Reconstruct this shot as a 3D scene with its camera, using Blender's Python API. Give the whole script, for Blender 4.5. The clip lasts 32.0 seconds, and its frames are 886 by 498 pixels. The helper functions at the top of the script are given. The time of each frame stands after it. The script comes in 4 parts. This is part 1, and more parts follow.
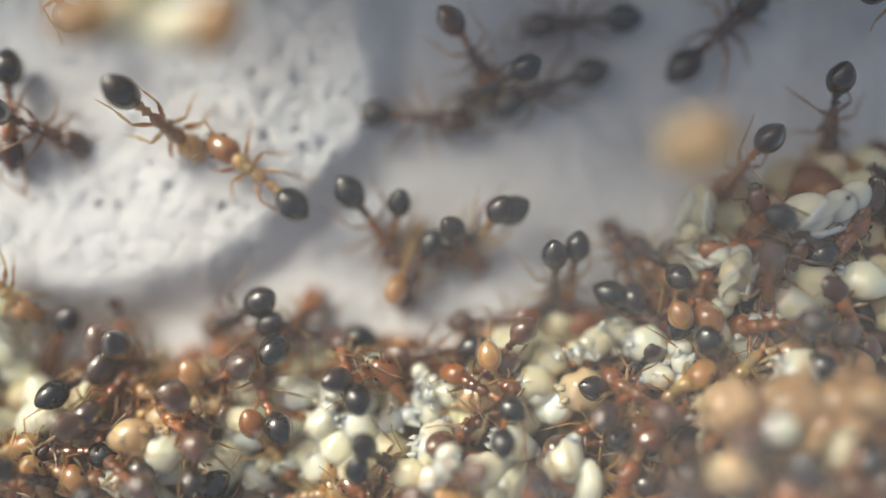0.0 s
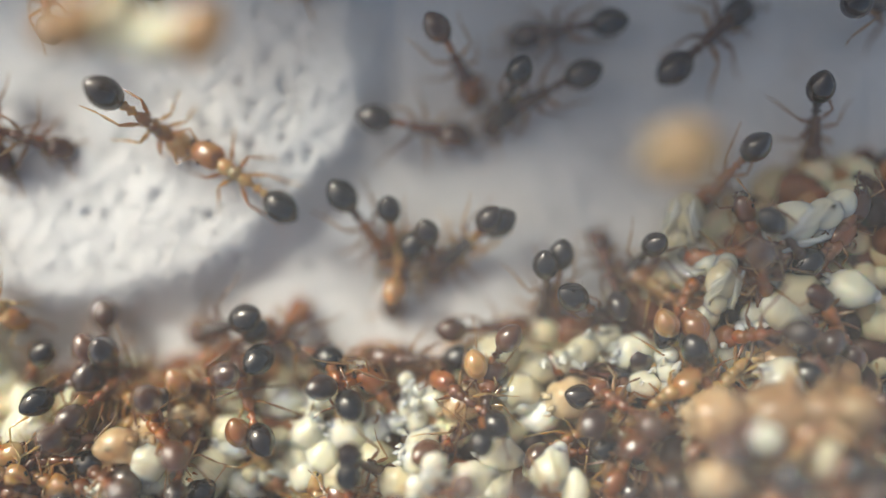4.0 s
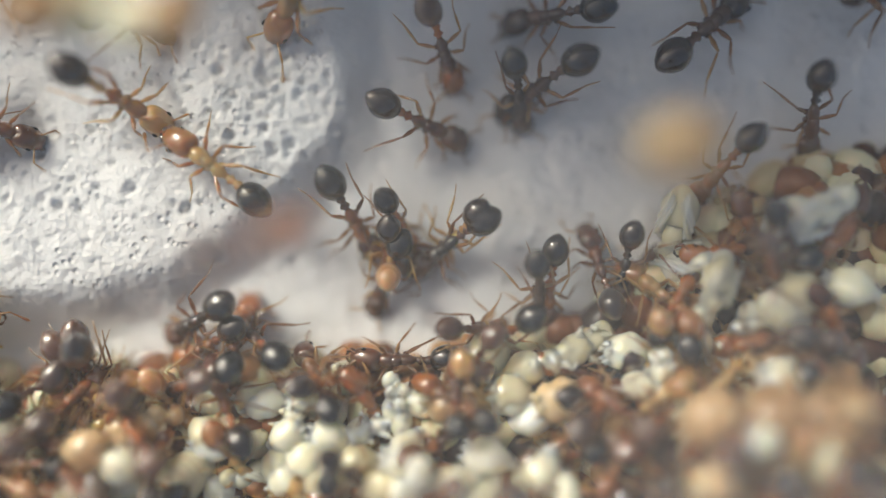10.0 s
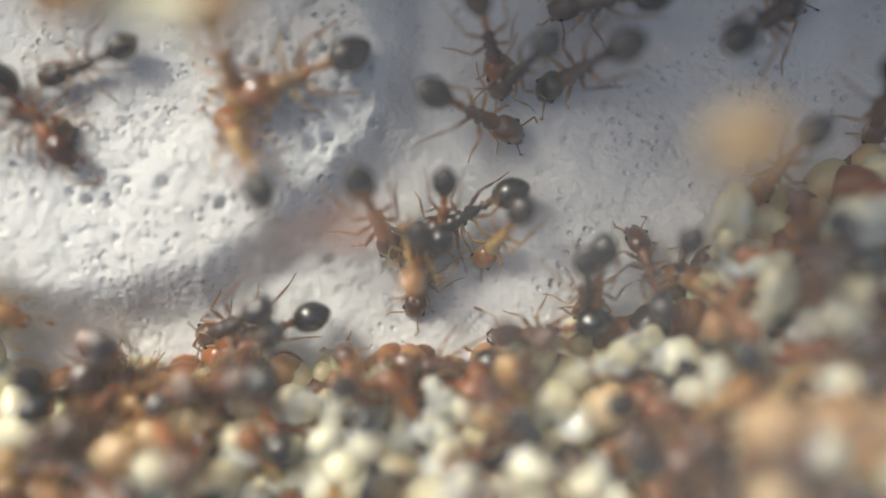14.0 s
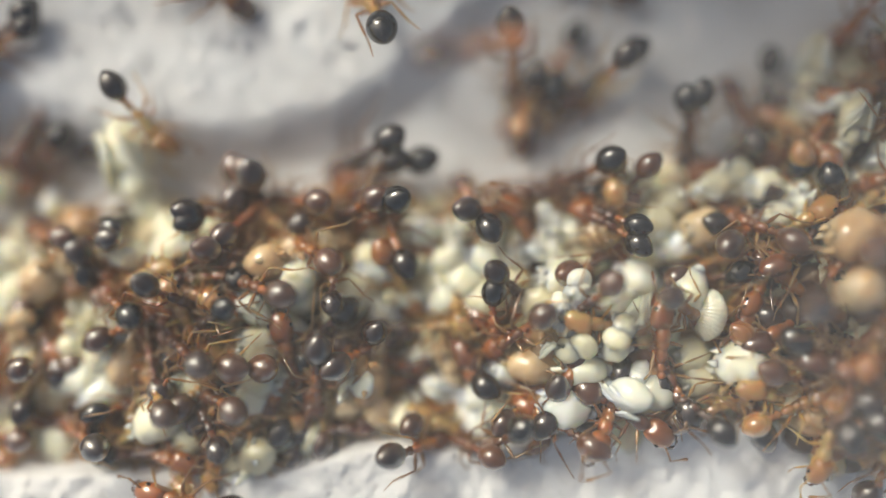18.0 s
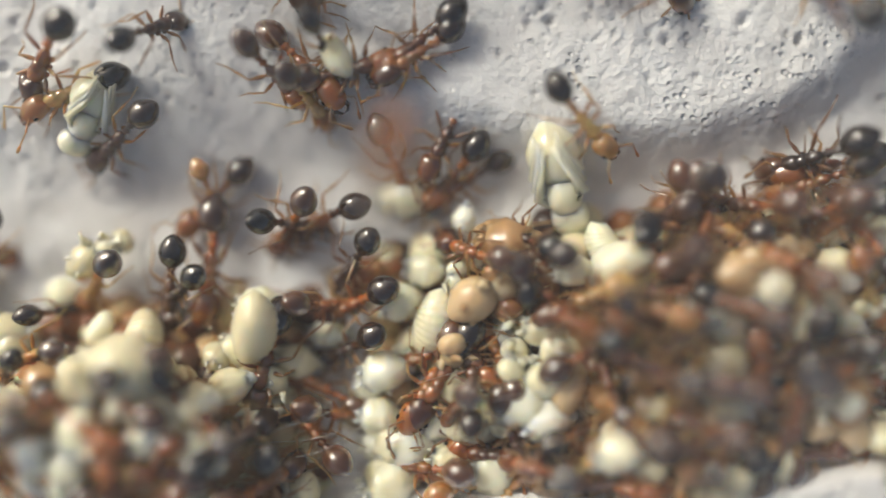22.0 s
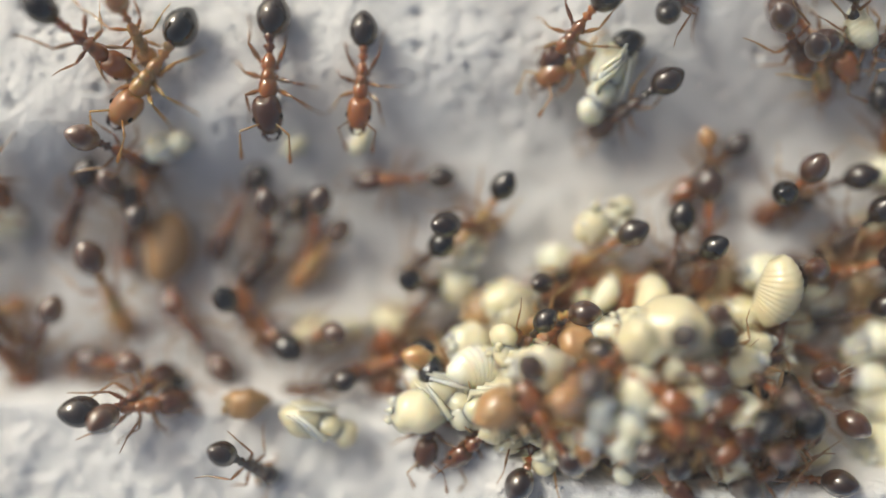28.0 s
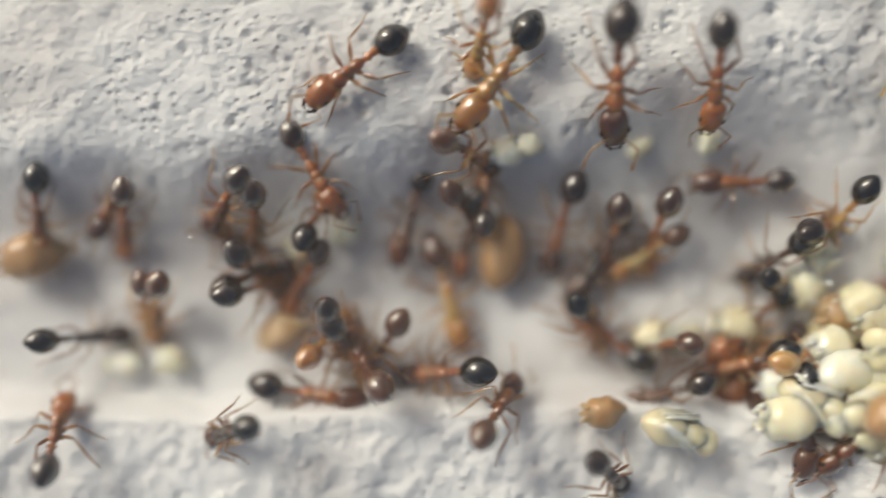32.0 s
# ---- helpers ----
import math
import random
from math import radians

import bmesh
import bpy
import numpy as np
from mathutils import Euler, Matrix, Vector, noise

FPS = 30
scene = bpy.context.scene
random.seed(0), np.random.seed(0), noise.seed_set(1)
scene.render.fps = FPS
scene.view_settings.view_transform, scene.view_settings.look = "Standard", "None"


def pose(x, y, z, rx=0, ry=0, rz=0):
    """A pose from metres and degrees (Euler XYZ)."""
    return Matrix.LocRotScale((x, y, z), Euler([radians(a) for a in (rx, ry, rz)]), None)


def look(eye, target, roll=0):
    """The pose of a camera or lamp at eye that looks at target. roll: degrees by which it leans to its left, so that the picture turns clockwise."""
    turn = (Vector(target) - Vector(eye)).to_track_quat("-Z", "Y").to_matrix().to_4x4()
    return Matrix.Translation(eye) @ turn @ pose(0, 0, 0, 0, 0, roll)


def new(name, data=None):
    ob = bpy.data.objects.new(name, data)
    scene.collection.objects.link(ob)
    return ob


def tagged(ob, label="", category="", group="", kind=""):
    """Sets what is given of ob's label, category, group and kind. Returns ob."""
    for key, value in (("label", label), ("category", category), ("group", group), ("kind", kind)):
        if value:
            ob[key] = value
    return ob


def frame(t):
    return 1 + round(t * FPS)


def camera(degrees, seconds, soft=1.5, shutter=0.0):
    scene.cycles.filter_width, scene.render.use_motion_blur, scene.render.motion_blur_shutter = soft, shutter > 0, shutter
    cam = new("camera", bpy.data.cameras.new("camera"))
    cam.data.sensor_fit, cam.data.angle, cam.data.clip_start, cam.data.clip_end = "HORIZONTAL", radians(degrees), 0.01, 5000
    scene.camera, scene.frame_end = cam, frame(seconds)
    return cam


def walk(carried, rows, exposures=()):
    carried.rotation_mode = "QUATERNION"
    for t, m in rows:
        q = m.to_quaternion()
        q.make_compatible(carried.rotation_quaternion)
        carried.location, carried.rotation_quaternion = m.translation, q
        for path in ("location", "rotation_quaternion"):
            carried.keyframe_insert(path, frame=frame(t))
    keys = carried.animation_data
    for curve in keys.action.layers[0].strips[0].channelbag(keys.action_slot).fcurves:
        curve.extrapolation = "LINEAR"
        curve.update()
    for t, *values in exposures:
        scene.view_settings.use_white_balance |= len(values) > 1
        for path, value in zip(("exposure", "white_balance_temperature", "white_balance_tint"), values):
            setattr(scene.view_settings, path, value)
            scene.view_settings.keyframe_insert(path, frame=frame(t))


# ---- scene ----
# Camera: held by hand over a plaster nest, about two centimetres above it.
MM = 0.001
REACH = 22.6
cam = camera(55.0, 32.0, 1.5, 0.5)
cam.data.dof.use_dof = True
cam.data.dof.focus_distance = 21.7 * MM
cam.data.dof.aperture_fstop = 7.2


def eye(u, v, w, yaw, pitch, roll):
    """The camera looks straight down at (u, v) millimetres, from REACH + w."""
    return pose(u * MM, v * MM, (REACH + w) * MM) @ pose(0, 0, 0, 0, yaw, 0) @ pose(0, 0, 0, pitch, 0, 0) @ pose(0, 0, 0, 0, 0, roll)


walk(cam, [
    (0.0, eye(0.560, 0.002, 0.679, 0.408, 0.011, 0.143)),
    (0.5, eye(0.748, 0.114, 0.733, 0.607, -0.058, 0.152)),
    (1.0, eye(0.804, 0.050, 0.742, 0.758, -0.135, 0.141)),
    (1.5, eye(0.782, 0.041, 0.797, 0.767, -0.093, 0.070)),
    (2.0, eye(0.841, 0.028, 0.726, 0.600, 0.002, 0.150)),
    (2.5, eye(0.815, 0.023, 0.727, 0.597, 0.025, 0.071)),
    (3.0, eye(0.832, 0.084, 0.720, 0.518, 0.037, 0.034)),
    (3.5, eye(0.869, 0.131, 0.716, 0.396, 0.141, 0.105)),
    (5.5, eye(0.866, 0.106, 0.558, 0.009, 0.379, 0.137)),
    (6.0, eye(0.900, 0.163, 0.557, -0.115, 0.340, 0.198)),
    (6.5, eye(1.065, 0.151, 0.471, -0.193, 0.257, 0.231)),
    (7.0, eye(0.987, 0.112, 0.505, -0.068, 0.041, 0.277)),
    (7.5, eye(0.759, -0.122, 0.482, 0.072, -0.230, 0.208)),
    (8.0, eye(0.834, -0.012, 0.332, -0.039, -0.177, 0.178)),
    (8.5, eye(0.689, -0.113, 0.214, -0.078, -0.104, 0.273)),
    (9.0, eye(0.944, 0.015, 0.066, -0.217, 0.029, 0.310)),
    (9.5, eye(0.665, -0.108, 0.023, -0.311, 0.061, 0.311)),
    (10.0, eye(0.939, 0.037, -0.172, -0.441, 0.180, 0.320)),
    (10.5, eye(0.418, -0.245, -0.079, -0.507, 0.072, 0.217)),
    (11.0, eye(0.537, -0.109, -0.430, -0.762, 0.226, 0.450)),
    (11.5, eye(0.608, 0.277, -0.684, -0.760, 0.457, 0.603)),
    (12.0, eye(0.312, 0.259, -0.399, -0.601, 0.313, 0.531)),
    (12.5, eye(0.213, 0.187, -0.051, -0.492, 0.047, 0.438)),
    (13.0, eye(0.353, 0.001, 0.111, -0.474, -0.040, 0.407)),
    (13.5, eye(-0.492, -0.359, -0.378, -0.169, -0.180, 0.726)),
    (14.0, eye(-0.063, 0.033, -1.035, -0.199, 0.141, 0.815)),
    (14.5, eye(-0.083, -0.056, -1.044, -0.165, 0.142, 0.884)),
    (15.0, eye(-0.517, -0.731, -0.678, 0.093, 0.022, 0.802)),
    (15.5, eye(-2.414, -2.258, 0.540, -0.211, 0.277, 1.209)),
    (17.5, eye(-2.908, -4.475, 1.297, -0.064, 0.804, 1.430)),
    (18.0, eye(-2.922, -4.564, 1.312, -0.019, 0.536, 1.303)),
    (18.5, eye(-4.414, -4.995, 1.176, 0.185, -0.535, 1.307)),
    (19.0, eye(-5.546, -4.651, 0.494, 0.504, -1.009, 0.956)),
    (19.5, eye(-7.220, -3.751, 0.996, 1.374, -0.971, 0.678)),
    (20.0, eye(-8.723, -4.544, 1.255, 2.276, -1.199, 0.663)),
    (20.5, eye(-9.126, -4.653, 0.118, 2.442, -0.763, 0.389)),
    (21.0, eye(-9.862, -4.610, -0.167, 2.642, -0.322, 0.214)),
    (21.5, eye(-11.576, -4.334, -0.364, 2.476, 0.122, 0.132)),
    (22.0, eye(-14.113, -4.251, -0.413, 1.293, 0.268, -0.329)),
    (22.5, eye(-14.853, -3.746, -0.557, 0.625, 0.277, -0.434)),
    (23.0, eye(-15.055, -2.867, -0.669, -0.129, 0.812, -0.613)),
    (23.5, eye(-15.139, -2.793, -0.603, -0.422, 1.031, -0.666)),
    (24.0, eye(-15.081, -2.786, -0.631, -0.168, 0.963, -0.734)),
    (24.5, eye(-15.890, -3.058, -0.794, 0.526, 0.531, -0.942)),
    (25.0, eye(-17.690, -2.464, -0.905, 1.024, 0.091, -1.147)),
    (25.5, eye(-19.440, -3.050, -1.019, 1.107, -0.401, -0.988)),
    (26.0, eye(-21.185, -3.557, -1.470, 1.175, -0.174, -1.119)),
    (26.5, eye(-24.214, -4.524, -0.815, 0.690, -0.068, -0.741)),
    (28.5, eye(-28.746, -5.148, 0.293, -0.126, 0.280, 0.111)),
    (29.0, eye(-29.874, -5.260, 0.159, -0.010, 0.163, -0.081)),
    (29.5, eye(-30.917, -5.386, 0.129, 0.295, -0.061, -0.264)),
    (30.0, eye(-31.471, -5.295, 0.033, 0.411, -0.159, -0.400)),
    (30.5, eye(-32.011, -5.384, -0.132, 0.502, -0.119, -0.698)),
    (31.0, eye(-33.784, -4.594, -0.260, 0.470, 0.011, -0.883)),
    (31.5, eye(-34.532, -4.198, -0.165, 0.396, -0.036, -0.667)),
    (32.0, eye(-37.124, -4.818, -0.227, 0.570, -0.057, -0.687)),
], exposures=[(0.0, -0.34, 7050, 3), (10.2, -0.34, 7050, 3), (11.0, -0.04, 7050, 3), (11.8, -0.34, 7050, 3), (13.0, -0.42, 7050, 3), (14.2, -0.35, 7050, 3), (17.5, -0.5, 7050, 3), (22.0, -0.62, 7050, 4), (26.5, -0.67, 7050, 4), (28.5, -0.79, 7050, 4), (30.0, -0.8, 7050, 4), (32.0, -0.89, 7050, 4)])

# World and sun.
SUN_FROM = Vector((-0.62, 0.62, 0.64)).normalized()
world = bpy.data.worlds.new("sky")
scene.world = world
world.use_nodes = True
sky = world.node_tree.nodes.new("ShaderNodeTexSky")
sky.sky_type = "NISHITA"
sky.sun_disc = False
sky.air_density, sky.dust_density, sky.ozone_density = 0.7, 5.0, 0.5
sky.sun_elevation = math.asin(SUN_FROM.z)
sky.sun_rotation = math.atan2(SUN_FROM.x, SUN_FROM.y)
world.node_tree.links.new(sky.outputs[0], world.node_tree.nodes["Background"].inputs[0])
world.node_tree.nodes["Background"].inputs[1].default_value = 0.2
sun = new("sun", bpy.data.lights.new("sun", "SUN"))
sun.data.energy, sun.data.angle, sun.data.color = 2.6, radians(19.0), (0.92, 0.97, 1.0)
sun.matrix_world = look(SUN_FROM * 0.5, (0, 0, 0))


# Materials.
def shader(name, colour, rough=0.5, **sockets):
    m = bpy.data.materials.new(name)
    m.use_nodes = True
    b = m.node_tree.nodes["Principled BSDF"]
    b.inputs["Base Color"].default_value = (*colour, 1)
    b.inputs["Roughness"].default_value = rough
    for key, value in sockets.items():
        b.inputs[key.replace("_", " ")].default_value = value
    return m, m.node_tree, b


def node(tree, kind, **values):
    n = tree.nodes.new("ShaderNode" + kind)
    for key, value in values.items():
        n.inputs[key.replace("_", " ")].default_value = value
    return n


def speckle(tree, scale, detail=4.0, seed_socket=None):
    tc = tree.nodes.new("ShaderNodeTexCoord")
    n = node(tree, "TexNoise", Scale=scale, Detail=detail)
    tree.links.new(tc.outputs["Object"], n.inputs["Vector"])
    return n


def ramp(tree, source, stops):
    r = tree.nodes.new("ShaderNodeValToRGB")
    els = r.color_ramp.elements
    while len(els) < len(stops):
        els.new(0.5)
    for e, (p, c) in zip(els, stops):
        e.position, e.color = p, (*c, 1)
    tree.links.new(source, r.inputs[0])
    return r


def bumped(tree, b, source, strength, distance):
    n = node(tree, "Bump", Strength=strength, Distance=distance)
    tree.links.new(source, n.inputs["Height"])
    tree.links.new(n.outputs[0], b.inputs["Normal"])


def plaster():
    m, t, b = shader("plaster", (0.78, 0.77, 0.76), 0.85)
    big, fine = speckle(t, 260, 5), speckle(t, 5200, 6)
    r = ramp(t, big.outputs[0], [(0.3, (0.66, 0.64, 0.63)), (0.5, (0.78, 0.775, 0.77)), (0.7, (0.83, 0.83, 0.83))])
    t.links.new(r.outputs[0], b.inputs["Base Color"])
    tc = t.nodes.new("ShaderNodeTexCoord")
    pits = node(t, "TexVoronoi", Scale=3800.0, Randomness=1.0)
    t.links.new(tc.outputs["Object"], pits.inputs["Vector"])
    hole = ramp(t, pits.outputs["Distance"], [(0.12, (0, 0, 0)), (0.34, (1, 1, 1))])
    where = ramp(t, speckle(t, 420, 3).outputs[0], [(0.46, (0, 0, 0)), (0.62, (1, 1, 1))])
    mixed = t.nodes.new("ShaderNodeMix")
    mixed.data_type = "RGBA"
    t.links.new(where.outputs[0], mixed.inputs["Factor"])
    mixed.inputs[6].default_value = (1, 1, 1, 1)
    t.links.new(hole.outputs[0], mixed.inputs[7])
    add = node(t, "Math")
    t.links.new(fine.outputs[0], add.inputs[0])
    t.links.new(mixed.outputs[2], add.inputs[1])
    bumped(t, b, add.outputs[0], 0.9, 0.00011)
    return m


def shell(name, low, high, rough, glow, clear=0.0, scale=900.0):
    """Insect cuticle: polished, mottled, a little translucent, and different from one animal to the next."""
    m, t, b = shader(name, low, rough, Coat_Weight=1.0, Coat_Roughness=0.035, Coat_IOR=1.85, Specular_IOR_Level=0.15, Subsurface_Weight=glow, Subsurface_Scale=0.0005, Transmission_Weight=clear)
    b.inputs["Subsurface Radius"].default_value = (1.0, 0.45, 0.2)
    n = speckle(t, scale, 3)
    info = t.nodes.new("ShaderNodeObjectInfo")
    add = node(t, "Math")
    t.links.new(n.outputs[0], add.inputs[0])
    mul = node(t, "Math")
    mul.operation = "MULTIPLY_ADD"
    mul.inputs[1].default_value, mul.inputs[2].default_value = 0.7, -0.35
    t.links.new(info.outputs["Random"], mul.inputs[0])
    t.links.new(mul.outputs[0], add.inputs[1])
    r = ramp(t, add.outputs[0], [(0.2, low), (0.8, high)])
    t.links.new(r.outputs[0], b.inputs["Base Color"])
    bumped(t, b, speckle(t, 7000, 2).outputs[0], 0.05, 0.00002)
    return m


def waxen(name, low, high, glow=0.6):
    m, t, b = shader(name, low, 0.3, Coat_Weight=0.9, Coat_Roughness=0.11, Coat_IOR=1.5, Specular_IOR_Level=0.3, Subsurface_Weight=glow, Subsurface_Scale=0.00045)
    b.inputs["Subsurface Radius"].default_value = (1.0, 0.88, 0.65)
    n = speckle(t, 1400, 4)
    info = t.nodes.new("ShaderNodeObjectInfo")
    vary = node(t, "Math")
    vary.operation = "MULTIPLY_ADD"
    vary.inputs[1].default_value, vary.inputs[2].default_value = 0.8, -0.4
    t.links.new(info.outputs["Random"], vary.inputs[0])
    add = node(t, "Math")
    t.links.new(n.outputs[0], add.inputs[0])
    t.links.new(vary.outputs[0], add.inputs[1])
    r = ramp(t, add.outputs[0], [(0.1, tuple(0.85 * c for c in low)), (0.45, low), (0.8, high)])
    t.links.new(r.outputs[0], b.inputs["Base Color"])
    bumped(t, b, speckle(t, 2000, 3).outputs[0], 0.3, 0.00008)
    return m


def litter():
    """The packed heap under the top layer: brood, bodies and husks."""
    m, t, b = shader("heap", (0.4, 0.3, 0.2), 0.4, Coat_Weight=0.2, Subsurface_Weight=0.3, Subsurface_Scale=0.0003)
    g = t.nodes.new("ShaderNodeNewGeometry")
    r = ramp(t, g.outputs["Random Per Island"], [(0.0, (0.03, 0.014, 0.01)), (0.2, (0.07, 0.025, 0.012)), (0.4, (0.26, 0.09, 0.03)), (0.6, (0.42, 0.2, 0.075)), (0.72, (0.6, 0.48, 0.28)), (1.0, (0.8, 0.74, 0.52))])
    t.links.new(r.outputs[0], b.inputs["Base Color"])
    bumped(t, b, speckle(t, 2500, 3).outputs[0], 0.3, 0.00006)
    return m


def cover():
    """The clear lid of the nest, with veiling haze painted on as a pale diffuse layer."""
    m, t, b = shader("hazy_lid", (0.8, 0.8, 0.8), 0.9)
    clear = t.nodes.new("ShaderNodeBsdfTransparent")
    veil = node(t, "BsdfDiffuse", Color=(0.9, 0.9, 0.9, 1))
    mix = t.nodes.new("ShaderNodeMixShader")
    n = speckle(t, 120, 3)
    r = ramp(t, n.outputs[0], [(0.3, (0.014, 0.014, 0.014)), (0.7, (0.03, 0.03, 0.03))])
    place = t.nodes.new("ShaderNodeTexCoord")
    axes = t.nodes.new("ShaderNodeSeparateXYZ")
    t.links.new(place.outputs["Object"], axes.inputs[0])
    # the painted haze thickens towards +x
    haze_rise = node(t, "MapRange")
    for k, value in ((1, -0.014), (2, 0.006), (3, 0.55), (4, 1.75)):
        haze_rise.inputs[k].default_value = value
    t.links.new(axes.outputs[0], haze_rise.inputs[0])
    veil_depth = node(t, "Math")
    veil_depth.operation = "MULTIPLY"
    t.links.new(r.outputs[0], veil_depth.inputs[0])
    t.links.new(haze_rise.outputs[0], veil_depth.inputs[1])
    t.links.new(veil_depth.outputs[0], mix.inputs[0])
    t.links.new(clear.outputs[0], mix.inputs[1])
    t.links.new(veil.outputs[0], mix.inputs[2])
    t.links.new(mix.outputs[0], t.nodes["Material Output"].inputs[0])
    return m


PLASTER = plaster()
HEAP = litter()
AMBER = shell("amber_cuticle", (0.085, 0.022, 0.007), (0.46, 0.15, 0.034), 0.28, 0.6, 0.22)
DARK = shell("dark_cuticle", (0.004, 0.0035, 0.004), (0.026, 0.012, 0.008), 0.35, 0.0)
LIMB = shell("limb_cuticle", (0.2, 0.08, 0.028), (0.52, 0.28, 0.11), 0.3, 0.5, 0.4)
PALE = shell("pale_cuticle", (0.40, 0.15, 0.035), (0.74, 0.42, 0.14), 0.28, 0.6, 0.35)
BROWN = shell("brown_cuticle", (0.025, 0.010, 0.006), (0.13, 0.045, 0.016), 0.32, 0.25, 0.2)
EYE = shader("eye", (0.01, 0.008, 0.008), 0.2)[0]
CREAM = waxen("cream_brood", (0.80, 0.73, 0.50), (0.91, 0.88, 0.68), 1.0)
WHITE = waxen("white_brood", (0.87, 0.83, 0.64), (0.94, 0.92, 0.78), 1.0)
TAN = waxen("tan_brood", (0.48, 0.29, 0.14), (0.68, 0.5, 0.3), 0.9)
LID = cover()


# Meshes. All are drawn in millimetres.
def mesh_of(name, bm, material, smooth=True):
    bmesh.ops.recalc_face_normals(bm, faces=bm.faces)
    bm.transform(Matrix.Scale(MM, 4))
    me = bpy.data.meshes.new(name)
    bm.to_mesh(me)
    bm.free()
    me.materials.append(material)
    if smooth:
        me.shade_smooth()
    return me


COLONY = bpy.data.collections.new("colony")


def piece(name, data=None):
    ob = bpy.data.objects.new(name, data)
    COLONY.objects.link(ob)
    return ob


def part(name, data, parent, label=""):
    ob = piece(name, data)
    ob.parent = parent
    return tagged(ob, label)


def blob(bm, centre, radii, turn=None, taper=0.0, rings=(14, 10)):
    """An ellipsoid, drawn out to a point at its back end by taper."""
    made = bmesh.ops.create_uvsphere(bm, u_segments=rings[0], v_segments=rings[1], radius=1)["verts"]
    m = turn.to_matrix() if turn else Matrix.Identity(3)
    for v in made:
        x, y, z = v.co.z, v.co.x, v.co.y
        k = 1 - taper * max(0.0, -x) ** 2
        v.co = Vector(centre) + m @ Vector((x * radii[0], y * radii[1] * k, z * radii[2] * k))
    return made


def tube(bm, points, radii, sides=6):
    rings = []
    pts = [Vector(p) for p in points]
    for i, p in enumerate(pts):
        along = (pts[min(i + 1, len(pts) - 1)] - pts[max(i - 1, 0)]).normalized()
        a = along.orthogonal().normalized()
        b = along.cross(a)
        rings.append([bm.verts.new(p + radii[i] * (math.cos(k * math.tau / sides) * a + math.sin(k * math.tau / sides) * b)) for k in range(sides)])
    for r, q in zip(rings, rings[1:]):
        for k in range(sides):
            bm.faces.new((r[k], r[(k + 1) % sides], q[(k + 1) % sides], q[k]))
    bm.faces.new(rings[0][::-1])
    bm.faces.new(rings[-1])


# The lie of the land, in millimetres.
def smooth(a, b, x):
    t = np.clip((x - a) / (b - a), 0, 1)
    return t * t * (3 - 2 * t)


GRID = np.random.RandomState(3).rand(256, 256)


def rough_noise(u, v, scale):
    x, y = np.asarray(u) / scale + 400.0, np.asarray(v) / scale + 400.0
    i, j = np.floor(x).astype(int), np.floor(y).astype(int)
    fx, fy = x - i, y - j
    fx, fy = fx * fx * (3 - 2 * fx), fy * fy * (3 - 2 * fy)
    g = lambda a, b: GRID[a % 256, b % 256]
    return (g(i, j) * (1 - fx) + g(i + 1, j) * fx) * (1 - fy) + (g(i, j + 1) * (1 - fx) + g(i + 1, j + 1) * fx) * fy - 0.5


def lip(u):
    """Where the upper shelf of plaster breaks off towards the trench."""
    u = np.asarray(u, float)
    a = np.interp(u, [-60, -42, -34, -26, -18, -12, -8, -6, -4.6, -3.2, -1.6], [-3.4, -3.2, -2.8, -2.0, -0.8, -1.7, -1.6, -1.2, -0.4, 0.8, 2.5])
    return a + 0.5 * rough_noise(u, 0 * u, 2.3)


def ground_height(u, v):
    u, v = np.asarray(u, float), np.asarray(v, float)
    soft = np.interp(u, [-34, -29, -22, -17, -13], [1.7, 3.0, 3.0, 1.8, 1.1])
    shelf = smooth(-0.8 * soft, soft, v - lip(u)) * (1 - smooth(-1.9, -0.5, u + 0.25 * rough_noise(v, u, 0.8)))
    step = np.interp(u, [-31, -26, -21, -16, -11, -7.5, -3.0, 1.0], [1.6, 1.1, 1.1, 1.5, 1.4, 1.2, 1.0, 0.7])
    z = 0.3 - step * (1 - shelf)
    left = smooth(-24, -30, u)
    ledge = smooth(-9.2, -9.9, v - 0.6 * left - 0.5 * rough_noise(u, 0 * u, 4.0) - 0.9 * smooth(-2.5, 1.0, u) + (0.8 * smooth(-4, -8, u) + 0.4 * smooth(-13, -19, u)) * (1 - left))
    z = z + ledge * (1.3 - 1.5 * left - z)
    z = z + 0.5 * rough_noise(u, v, 5.0) + 0.22 * rough_noise(u, v, 1.7) + 0.09 * rough_noise(u, v, 0.55)
    return z


